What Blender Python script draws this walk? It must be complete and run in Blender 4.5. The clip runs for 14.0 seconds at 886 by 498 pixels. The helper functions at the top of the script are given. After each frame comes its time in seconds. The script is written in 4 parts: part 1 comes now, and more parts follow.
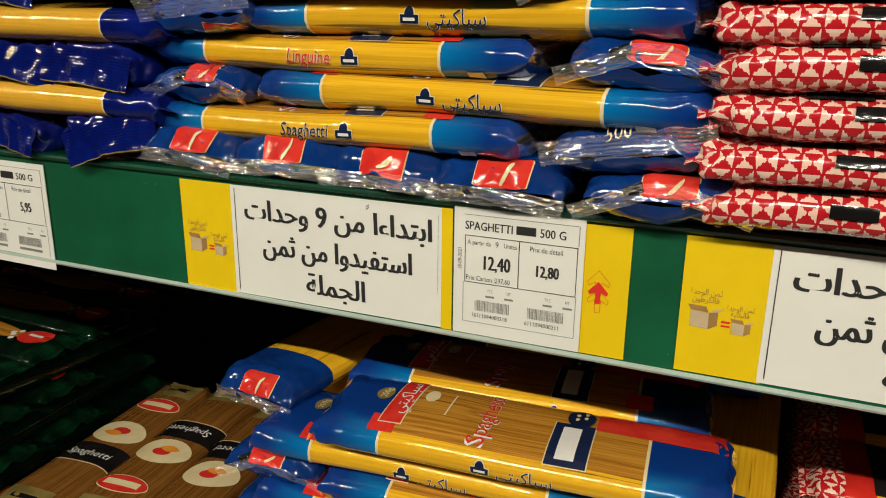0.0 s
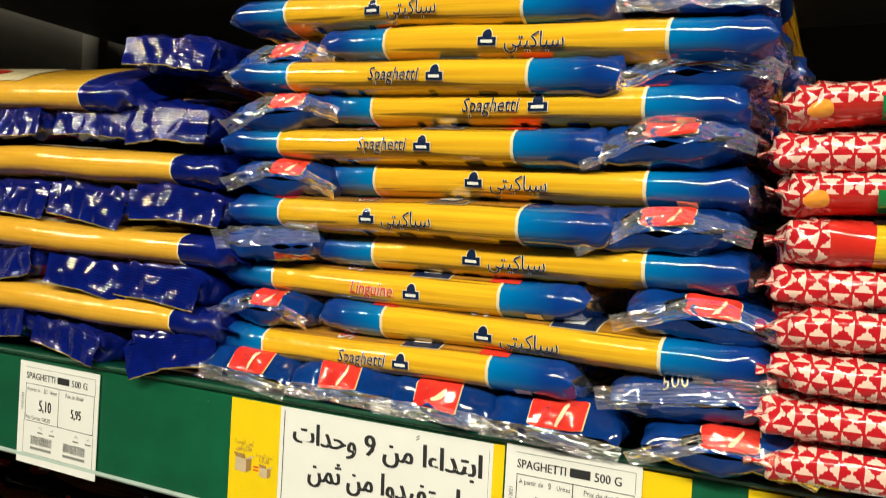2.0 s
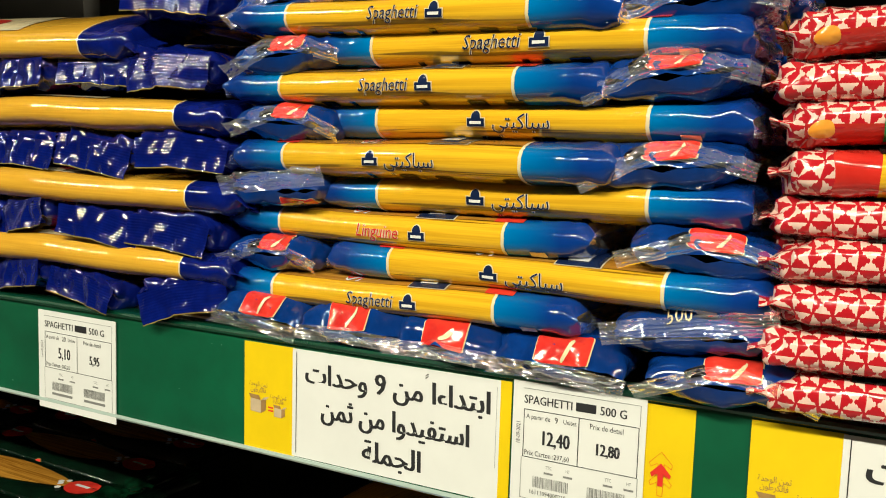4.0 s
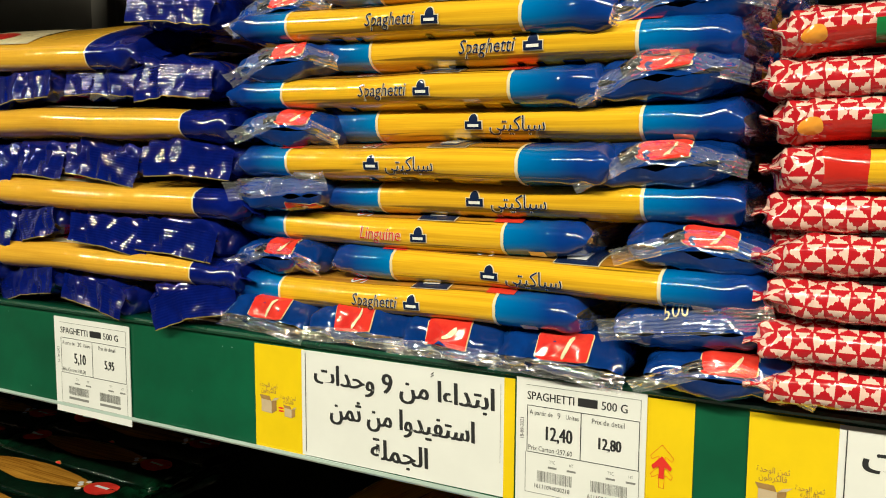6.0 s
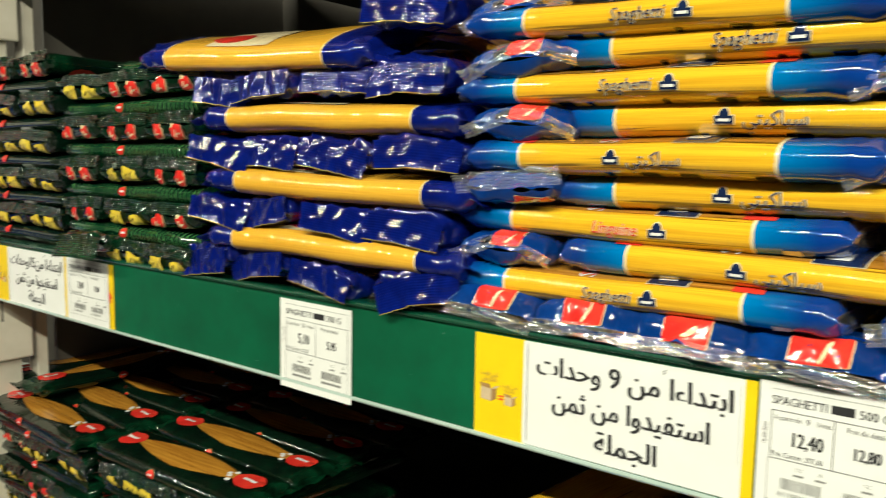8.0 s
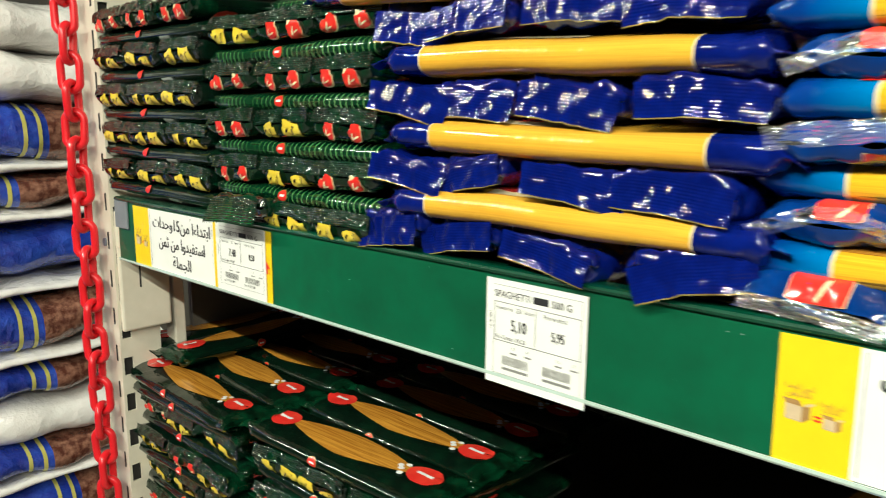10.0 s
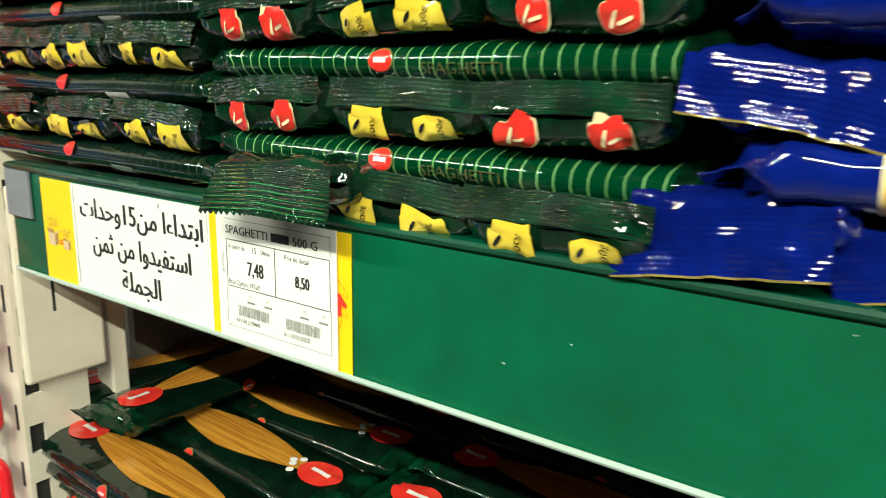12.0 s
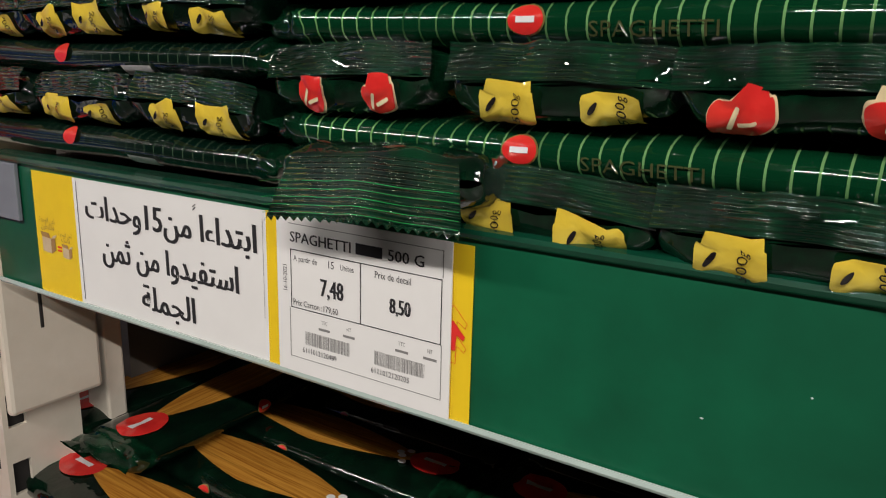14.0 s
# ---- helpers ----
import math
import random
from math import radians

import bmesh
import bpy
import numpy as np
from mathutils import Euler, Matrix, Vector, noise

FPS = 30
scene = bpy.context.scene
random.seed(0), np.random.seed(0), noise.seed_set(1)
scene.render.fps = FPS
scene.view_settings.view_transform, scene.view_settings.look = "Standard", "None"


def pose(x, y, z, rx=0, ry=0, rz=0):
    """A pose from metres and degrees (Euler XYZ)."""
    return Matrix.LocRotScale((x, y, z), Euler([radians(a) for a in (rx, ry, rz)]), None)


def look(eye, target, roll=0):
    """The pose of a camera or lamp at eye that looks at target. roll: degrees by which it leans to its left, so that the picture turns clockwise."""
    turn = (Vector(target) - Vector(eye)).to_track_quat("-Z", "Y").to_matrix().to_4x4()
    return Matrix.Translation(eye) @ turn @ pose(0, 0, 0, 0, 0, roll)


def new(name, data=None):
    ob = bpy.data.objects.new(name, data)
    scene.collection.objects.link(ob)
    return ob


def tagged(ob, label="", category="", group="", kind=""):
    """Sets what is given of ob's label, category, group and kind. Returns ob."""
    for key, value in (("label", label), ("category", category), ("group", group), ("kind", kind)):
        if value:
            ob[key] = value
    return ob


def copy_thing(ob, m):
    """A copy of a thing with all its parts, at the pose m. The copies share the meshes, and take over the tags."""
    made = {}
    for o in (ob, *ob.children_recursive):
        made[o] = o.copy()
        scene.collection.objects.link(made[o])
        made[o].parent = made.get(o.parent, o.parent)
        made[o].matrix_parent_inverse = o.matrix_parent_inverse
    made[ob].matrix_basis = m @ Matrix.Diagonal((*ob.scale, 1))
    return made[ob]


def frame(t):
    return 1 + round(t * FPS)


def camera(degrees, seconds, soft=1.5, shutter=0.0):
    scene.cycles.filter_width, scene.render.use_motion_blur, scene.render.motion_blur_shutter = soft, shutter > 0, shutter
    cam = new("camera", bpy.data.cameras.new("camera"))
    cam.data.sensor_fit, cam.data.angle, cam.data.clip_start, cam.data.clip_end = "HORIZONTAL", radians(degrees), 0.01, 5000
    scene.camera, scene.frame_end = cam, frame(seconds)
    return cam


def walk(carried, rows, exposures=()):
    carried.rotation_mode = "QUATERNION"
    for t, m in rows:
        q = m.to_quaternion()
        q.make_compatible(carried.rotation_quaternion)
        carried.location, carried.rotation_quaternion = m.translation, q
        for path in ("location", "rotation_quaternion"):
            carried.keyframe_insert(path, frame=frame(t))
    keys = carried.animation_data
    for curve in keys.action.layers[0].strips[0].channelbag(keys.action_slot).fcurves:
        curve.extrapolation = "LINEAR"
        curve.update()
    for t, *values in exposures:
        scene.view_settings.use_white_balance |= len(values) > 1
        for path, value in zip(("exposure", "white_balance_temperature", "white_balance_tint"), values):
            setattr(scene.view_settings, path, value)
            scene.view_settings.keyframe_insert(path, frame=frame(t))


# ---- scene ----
cam = camera(60.1, 14.0, 1.0, 0.5)
PATH = [
    (0, (-0.041, 0.032, 1.397), (-0.787, 1.798, 0.826), 0.7),
    (0.5, (-0.046, 0.032, 1.398), (-0.805, 1.796, 0.837), 1.1),
    (1, (-0.052, 0.034, 1.401), (-0.826, 1.802, 0.877), 1.6),
    (1.5, (-0.051, 0.025, 1.405), (-0.888, 1.822, 1.143), 2.9),
    (2, (-0.053, 0.019, 1.412), (-0.909, 1.826, 1.369), 3.1),
    (2.5, (-0.052, 0.018, 1.412), (-0.937, 1.812, 1.397), 3.3),
    (3, (-0.054, 0.023, 1.409), (-0.929, 1.819, 1.307), 3.0),
    (5.5, (-0.037, 0.016, 1.416), (-0.935, 1.791, 1.205), 0.1),
    (6, (-0.039, 0.016, 1.416), (-0.947, 1.786, 1.206), 0.3),
    (6.5, (-0.036, 0.014, 1.417), (-0.956, 1.783, 1.258), 0.8),
    (7, (-0.04, 0.009, 1.423), (-0.991, 1.764, 1.293), 1.0),
    (7.5, (-0.06, -0.005, 1.423), (-1.13, 1.672, 1.222), 0.7),
    (8, (-0.082, -0.018, 1.415), (-1.295, 1.555, 1.189), 0.8),
    (8.2, (-0.093, -0.027, 1.416), (-1.334, 1.522, 1.177), 0.7),
    (10.3, (-0.293, 0.018, 1.412), (-1.671, 1.419, 1.037), 0.5),
    (10.5, (-0.337, 0.046, 1.405), (-1.723, 1.433, 1.012), 1.0),
    (11, (-0.423, 0.094, 1.392), (-1.819, 1.457, 0.951), 1.2),
    (11.5, (-0.513, 0.125, 1.377), (-1.825, 1.573, 0.949), 0.4),
    (12, (-0.601, 0.148, 1.374), (-1.761, 1.717, 0.933), 0.8),
    (12.5, (-0.661, 0.17, 1.364), (-1.75, 1.778, 0.885), 1.7),
    (13, (-0.692, 0.181, 1.36), (-1.768, 1.788, 0.849), 1.3),
    (13.5, (-0.701, 0.179, 1.36), (-1.771, 1.797, 0.876), 1.4),
    (14, (-0.704, 0.171, 1.365), (-1.766, 1.801, 0.899), 1.3),
]
EXPOSURES = [(0.0, -0.7, 6500, 7), (1.2, -0.56, 6500, 7), (2.0, -0.2, 6400, 3), (7.0, -0.3, 6350, 0), (8.2, 0.05, 6150, -1.0), (10.3, 0.24, 5930, -1), (11.0, 0.24, 5830, -1.0), (12.0, 0.45, 6000, -5.0), (12.5, 0.15, 6200, 4.0), (13.0, -0.35, 5980, 14), (14.0, -0.58, 5830, 18)]
walk(cam, [(t, look(eye, target, roll)) for t, eye, target, roll in PATH], EXPOSURES)

# ---- light ----
world = bpy.data.worlds.new("world")
scene.world = world
world.use_nodes = True
world.node_tree.nodes["Background"].inputs[0].default_value = (0.9, 0.95, 1.0, 1)
world.node_tree.nodes["Background"].inputs[1].default_value = 0.001


def tube_light(x, y, z, length, watts):
    """A linear lamp over the aisle, shining down and to the shelves."""
    data = bpy.data.lights.new("tube_light", "AREA")
    data.shape, data.size, data.size_y, data.energy, data.color = "RECTANGLE", length, 0.035, watts, (1.0, 0.90, 0.73)
    ob = new("tube_light", data)
    ob.matrix_world = look((x, y, z), (x, y + 1.0, z - 0.82))
    return ob


LAMPS = [(-0.08, -1.45, 2.74, 1.95, 82), (-2.9, -1.45, 2.74, 1.6, 47), (2.25, -1.45, 2.74, 1.9, 80)]
for lamp in LAMPS:
    tube_light(*lamp)

# ---- materials ----


def material(name):
    m = bpy.data.materials.new(name)
    m.use_nodes = True
    return m, m.node_tree.nodes, m.node_tree.links, m.node_tree.nodes["Principled BSDF"]


def node(nodes, kind, **values):
    n = nodes.new(kind)
    for k, v in values.items():
        n.inputs[k.replace("_", " ")].default_value = v
    return n


def math_node(nodes, links, op, a, b=None):
    n = nodes.new("ShaderNodeMath")
    n.operation = op
    for i, v in enumerate((a, b)):
        if v is None:
            continue
        if isinstance(v, (int, float)):
            n.inputs[i].default_value = v
        else:
            links.new(v, n.inputs[i])
    return n.outputs[0]


def mix_rgb(nodes, links, fac, a, b):
    n = nodes.new("ShaderNodeMix")
    n.data_type = "RGBA"
    for i, v in ((0, fac), (6, a), (7, b)):
        if isinstance(v, (int, float)):
            n.inputs[i].default_value = v
        elif isinstance(v, tuple):
            n.inputs[i].default_value = (*v, 1)
        else:
            links.new(v, n.inputs[i])
    return n.outputs[2]


def noise_out(nodes, links, scale, detail=4, vector=None, stretch=None):
    n = node(nodes, "ShaderNodeTexNoise", Scale=scale, Detail=detail, Roughness=0.6)
    if vector is None:
        vector = nodes.new("ShaderNodeTexCoord").outputs["Object"]
    if stretch:
        m = nodes.new("ShaderNodeMapping")
        m.inputs["Scale"].default_value = stretch
        links.new(vector, m.inputs[0])
        vector = m.outputs[0]
    links.new(vector, n.inputs["Vector"])
    return n.outputs[0]


def ramp(nodes, links, fac, lo, hi):
    n = nodes.new("ShaderNodeMapRange")
    n.inputs[1].default_value, n.inputs[2].default_value = lo, hi
    links.new(fac, n.inputs[0])
    return n.outputs[0]


def bump(nodes, links, bsdf, height, strength, distance=0.001):
    b = nodes.new("ShaderNodeBump")
    b.inputs["Strength"].default_value, b.inputs["Distance"].default_value = strength, distance
    links.new(height, b.inputs["Height"])
    links.new(b.outputs[0], bsdf.inputs["Normal"])
    if bsdf.inputs["Coat Weight"].default_value > 0:
        links.new(b.outputs[0], bsdf.inputs["Coat Normal"])


def plain(name, colour, rough=0.5, metal=0.0, coat=0.0, vary=0.12, scale=60.0, relief=0.15, dirt=None):
    """Paint, card or plastic with fine mottling."""
    m, nodes, links, bsdf = material(name)
    a = noise_out(nodes, links, scale, 5)
    b = noise_out(nodes, links, scale * 0.12, 3)
    both = math_node(nodes, links, "MULTIPLY", a, b)
    dark = dirt or tuple(c * (1 - 2 * vary) for c in colour)
    links.new(mix_rgb(nodes, links, ramp(nodes, links, both, 0.12, 0.38), dark, colour), bsdf.inputs["Base Color"])
    bsdf.inputs["Roughness"].default_value, bsdf.inputs["Metallic"].default_value = rough, metal
    bsdf.inputs["Coat Weight"].default_value, bsdf.inputs["Coat Roughness"].default_value = coat, 0.06
    bump(nodes, links, bsdf, a, relief, 0.0006)
    return m


def film(name, colour_of, crinkle=0.35, rough=0.2, coat=0.9, fine=0.25, ribs=0.0, body=1.0):
    """Glossy printed wrapping film, with creases at two scales."""
    m, nodes, links, bsdf = material(name)
    colour = colour_of(nodes, links)
    if isinstance(colour, tuple):
        bsdf.inputs["Base Color"].default_value = (*colour, 1)
    else:
        links.new(colour, bsdf.inputs["Base Color"])
    bsdf.inputs["Roughness"].default_value = rough * 0.62
    if body < 1:
        # clear film lets most of what lies behind it show
        veil, clear = nodes.new("ShaderNodeMixShader"), nodes.new("ShaderNodeBsdfTransparent")
        shine = nodes.new("ShaderNodeAddShader")
        gloss = node(nodes, "ShaderNodeBsdfGlossy", Roughness=0.10, Color=(0.55, 0.55, 0.55, 1))
        veil.inputs[0].default_value = body
        links.new(clear.outputs[0], veil.inputs[1])
        links.new(bsdf.outputs[0], veil.inputs[2])
        links.new(veil.outputs[0], shine.inputs[0])
        links.new(gloss.outputs[0], shine.inputs[1])
        links.new(shine.outputs[0], nodes["Material Output"].inputs[0])
    bsdf.inputs["Specular IOR Level"].default_value = 0.55
    bsdf.inputs["Coat Weight"].default_value, bsdf.inputs["Coat Roughness"].default_value = coat * 0.55, 0.03
    info = nodes.new("ShaderNodeObjectInfo")
    shift = nodes.new("ShaderNodeVectorMath")
    shift.operation = "ADD"
    links.new(nodes.new("ShaderNodeTexCoord").outputs["Object"], shift.inputs[0])
    links.new(info.outputs["Random"], shift.inputs[1])
    big = noise_out(nodes, links, 95, 2, shift.outputs[0])
    big = math_node(nodes, links, "ABSOLUTE", math_node(nodes, links, "SUBTRACT", big, 0.5))
    small = noise_out(nodes, links, 330, 2, shift.outputs[0], (0.5, 1, 1))
    bend = nodes.new("ShaderNodeVectorMath")
    bend.operation = "MULTIPLY_ADD"
    warp = node(nodes, "ShaderNodeTexNoise", Scale=40.0, Detail=2.0)
    links.new(shift.outputs[0], warp.inputs["Vector"])
    links.new(warp.outputs["Color"], bend.inputs[0])
    bend.inputs[1].default_value = (0.02, 0.02, 0.02)
    links.new(shift.outputs[0], bend.inputs[2])
    facets = node(nodes, "ShaderNodeTexVoronoi", Scale=52.0)
    links.new(bend.outputs[0], facets.inputs["Vector"])
    ridges = math_node(nodes, links, "ADD", math_node(nodes, links, "MULTIPLY", big, crinkle * 0.9), math_node(nodes, links, "MULTIPLY", facets.outputs["Distance"], crinkle * 0.9))
    total = math_node(nodes, links, "ADD", ridges, math_node(nodes, links, "MULTIPLY", small, fine * 0.5))
    if ribs:
        x, v = uv_xy(nodes, links)
        wave = math_node(nodes, links, "SINE", math_node(nodes, links, "MULTIPLY", x, math.tau / 0.0019))
        total = math_node(nodes, links, "ADD", total, math_node(nodes, links, "MULTIPLY", wave, ribs))
    bump(nodes, links, bsdf, total, 0.6, 0.0022)
    if body < 1:
        links.new(bsdf.inputs["Normal"].links[0].from_socket, gloss.inputs["Normal"])
    return m


def uv_xy(nodes, links):
    uv = nodes.new("ShaderNodeUVMap")
    sep = nodes.new("ShaderNodeSeparateXYZ")
    links.new(uv.outputs[0], sep.inputs[0])
    return sep.outputs[0], sep.outputs[1]


def blue_print(nodes, links):
    sep = nodes.new("ShaderNodeSeparateXYZ")
    links.new(nodes.new("ShaderNodeTexCoord").outputs["Object"], sep.inputs[0])
    x = math_node(nodes, links, "ABSOLUTE", sep.outputs[0])
    deep = math_node(nodes, links, "MAXIMUM", ramp(nodes, links, x, 0.078, 0.110), ramp(nodes, links, sep.outputs[2], 0.019, 0.0225))
    return mix_rgb(nodes, links, deep, (0.003, 0.165, 0.44), (0.004, 0.036, 0.22))


def strands(light, dark, gaps):
    """Dry pasta strands seen through clear film."""
    def colour(nodes, links):
        n = noise_out(nodes, links, 1.0, 3, None, (9, 620, 620))
        g = noise_out(nodes, links, 1.0, 2, None, (4, 240, 240))
        c = mix_rgb(nodes, links, ramp(nodes, links, n, 0.35, 0.62), dark, light)
        return mix_rgb(nodes, links, ramp(nodes, links, g, 0.36, 0.36 - gaps), c, tuple(v * 0.35 for v in dark))
    return colour


def green_stripes(nodes, links, base=(0.002, 0.032, 0.011), line_colour=(0.15, 0.30, 0.11)):
    x, v = uv_xy(nodes, links)
    wave = math_node(nodes, links, "FRACT", math_node(nodes, links, "MULTIPLY", x, 1 / 0.0072))
    line = math_node(nodes, links, "LESS_THAN", wave, 0.11)
    fade = ramp(nodes, links, noise_out(nodes, links, 22, 2), 0.25, 0.6)
    return mix_rgb(nodes, links, math_node(nodes, links, "MULTIPLY", line, fade), base, line_colour)


def red_triangles(nodes, links):
    x, v = uv_xy(nodes, links)
    def cell(c):
        s = math_node(nodes, links, "MULTIPLY", c, 1 / 0.0086)
        return math_node(nodes, links, "ABSOLUTE", math_node(nodes, links, "SUBTRACT", math_node(nodes, links, "FRACT", s), 0.5)), math_node(nodes, links, "FLOOR", s)
    a, ia = cell(x)
    b, ib = cell(v)
    odd = math_node(nodes, links, "MODULO", math_node(nodes, links, "ABSOLUTE", math_node(nodes, links, "ADD", ia, ib)), 2.0)
    saw = math_node(nodes, links, "MULTIPLY", math_node(nodes, links, "SINE", math_node(nodes, links, "MULTIPLY", x, 4400.0)), 0.04)
    up = math_node(nodes, links, "GREATER_THAN", math_node(nodes, links, "ADD", a, saw), b)
    white = math_node(nodes, links, "ABSOLUTE", math_node(nodes, links, "SUBTRACT", up, odd))
    edge = math_node(nodes, links, "LESS_THAN", math_node(nodes, links, "MAXIMUM", a, b), 0.45)
    return mix_rgb(nodes, links, math_node(nodes, links, "MULTIPLY", white, edge), (0.46, 0.012, 0.02), (0.80, 0.55, 0.46))


def mottled(base, other, scale=40):
    def colour(nodes, links):
        return mix_rgb(nodes, links, ramp(nodes, links, noise_out(nodes, links, scale, 4), 0.4, 0.65), base, other)
    return colour


def streaks(base, pale):
    """Tinted film with pale creased streaks where it is clear."""
    def colour(nodes, links):
        n = noise_out(nodes, links, 1.0, 3, None, (420, 90, 300))
        return mix_rgb(nodes, links, ramp(nodes, links, n, 0.52, 0.62), base, pale)
    return colour


M = {
    "blue": film("blue_film", blue_print, 0.3, 0.09, 0.8, 0.06),
    "blue_end": film("blue_end_film", mottled((0.003, 0.026, 0.15), (0.004, 0.042, 0.23)), 0.3, 0.07, 0.7, 0.03),
    "amber": film("amber_print", strands((0.82, 0.475, 0.022), (0.66, 0.345, 0.014), 0.03), 0.05, 0.09, 0.8, 0.03),
    "strands": film("strand_window", strands((0.56, 0.27, 0.035), (0.30, 0.115, 0.012), 0.16), 0.12, 0.25, 0.7, 0.1),
    "ink_blue": film("ink_blue_film", mottled((0.0019, 0.006, 0.098), (0.0031, 0.011, 0.165)), 0.22, 0.07, 0.5, 0.03),
    "gold": film("gold_print", strands((0.76, 0.42, 0.04), (0.66, 0.34, 0.03), 0.0), 0.12, 0.10, 0.8, 0.05),
    "green": film("green_film", green_stripes, 0.08, 0.10, 0.9, 0.03),
    "green_end": film("green_end_film", mottled((0.0015, 0.009, 0.004), (0.003, 0.034, 0.013), 60), 0.4, 0.07, 0.8, 0.05),
    # dark green, lowered further for the shade on the lower shelf and bag ends
    "dark_green": film("shaded_green_film", mottled((0.0015, 0.006, 0.0035), (0.002, 0.013, 0.006), 60), 0.35, 0.09, 0.8, 0.05),
    # copy of the striped green, darkened because the left stack is lit less
    "shaded_stripes": film("shaded_stripe_film", lambda nodes, links: green_stripes(nodes, links, (0.0015, 0.009, 0.005), (0.03, 0.055, 0.032)), 0.15, 0.22, 0.9, 0.06),
    "red_pattern": film("red_triangle_film", red_triangles, 0.6),
    "red_film": film("red_film", mottled((0.52, 0.015, 0.012), (0.60, 0.03, 0.02)), 0.3),
    "red_print": film("red_print", mottled((0.62, 0.025, 0.02), (0.70, 0.05, 0.03)), 0.4),
    "yellow_print": film("yellow_print", mottled((0.68, 0.50, 0.04), (0.75, 0.60, 0.08)), 0.5),
    "cream": film("cream_print", mottled((0.75, 0.62, 0.36), (0.8, 0.7, 0.45)), 0.2),
    "navy": film("navy_print", mottled((0.008, 0.016, 0.05), (0.012, 0.022, 0.07)), 0.2),
    "gilt": film("gilt_print", mottled((0.16, 0.12, 0.035), (0.26, 0.20, 0.06)), 0.2),
    "olive": film("olive_print", mottled((0.045, 0.05, 0.018), (0.07, 0.075, 0.03)), 0.2),
    "white_print": film("white_print", mottled((0.75, 0.75, 0.74), (0.82, 0.82, 0.80)), 0.3),
    "orange": film("orange_print", mottled((0.75, 0.25, 0.02), (0.8, 0.35, 0.05)), 0.3),
    "leaf": film("leaf_print", mottled((0.01, 0.16, 0.04), (0.02, 0.22, 0.06)), 0.3),
    "brown": film("brown_window", strands((0.24, 0.105, 0.022), (0.13, 0.05, 0.010), 0.10), 0.5, 0.12),
    "black_print": film("black_print", mottled((0.008, 0.007, 0.008), (0.014, 0.012, 0.012)), 0.4),
    "clear": film("clear_seal_film", mottled((0.35, 0.38, 0.42), (0.75, 0.78, 0.80), 130), 2.2, 0.08, 1.0, 0.5, 0.10, 0.07),
    "green_seal": film("green_seal_film", mottled((0.002, 0.012, 0.006), (0.005, 0.034, 0.015), 60), 0.3, 0.12, 1.0, 0.06, 0.22),
    "ink_seal": film("ink_seal_film", mottled((0.0019, 0.006, 0.098), (0.0031, 0.011, 0.165)), 0.22, 0.08, 0.6, 0.03, 0.032),
    "rail": plain("rail_green", (0.004, 0.105, 0.045), 0.42, 0, 0.35, 0.2, 25, 0.03),
    "rail_dark": plain("rail_lip_green", (0.004, 0.06, 0.03), 0.25, 0, 0.4, 0.2, 25, 0.03),
    "clear_lip": plain("clear_plastic_lip", (0.55, 0.68, 0.62), 0.15, 0, 0.6, 0.1, 30, 0.05),
    "paper": plain("white_card", (0.80, 0.80, 0.77), 0.42, 0, 0.12, 0.03, 30, 0.03),
    "paper_yellow": plain("yellow_card", (0.86, 0.60, 0.005), 0.42, 0, 0.12, 0.06, 30, 0.03),
    "ink": plain("black_ink", (0.02, 0.02, 0.022), 0.55, 0, 0, 0.05, 40, 0.0),
    "ink_grey": plain("grey_ink", (0.22, 0.22, 0.21), 0.6, 0, 0, 0.05, 40, 0.0),
    "ink_red": plain("red_ink", (0.72, 0.03, 0.02), 0.5, 0, 0, 0.05, 40, 0.0),
    "carton": plain("printed_carton", (0.42, 0.24, 0.08), 0.5, 0, 0, 0.2, 90, 0.0),
    "carton_light": plain("printed_carton_light", (0.62, 0.48, 0.30), 0.5, 0, 0, 0.1, 90, 0.0),
    "steel": plain("cream_painted_steel", (0.76, 0.71, 0.60), 0.38, 0, 0.1, 0.06, 18, 0.08, (0.60, 0.55, 0.44)),
    "grey_plastic": plain("grey_plastic", (0.20, 0.22, 0.25), 0.45, 0, 0, 0.08),
    "panel": plain("grey_sheet_panel", (0.12, 0.11, 0.095), 0.5, 0, 0, 0.12, 14, 0.1),
    # near black stands in for shade in the slots and at the rack's back
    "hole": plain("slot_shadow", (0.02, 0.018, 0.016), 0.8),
    "chain": plain("red_plastic", (0.72, 0.012, 0.022), 0.32, 0, 0.3, 0.08, 40, 0.08),
    "sack_blue": film("blue_sack", mottled((0.012, 0.03, 0.28), (0.03, 0.08, 0.48), 30), 2.2, 0.2),
    "sack_white": film("white_sack", mottled((0.80, 0.78, 0.76), (0.86, 0.85, 0.82), 25), 1.5, 0.3, 0.5),
    "sack_brown": film("brown_sack_window", mottled((0.09, 0.03, 0.02), (0.30, 0.15, 0.10), 70), 1.8, 0.18),
    "sack_stripe": film("yellow_stripe", mottled((0.48, 0.46, 0.10), (0.55, 0.52, 0.15)), 0.4),
    "floor": plain("floor_tile", (0.15, 0.145, 0.13), 0.35, 0, 0.2, 0.1, 6, 0.05),
    "wall": plain("wall_paint", (0.10, 0.095, 0.09), 0.7, 0, 0, 0.08, 5, 0.05),
    "ceiling": plain("ceiling_paint", (0.15, 0.15, 0.145), 0.8, 0, 0, 0.08, 5, 0.05),
}

# ---- builders ----


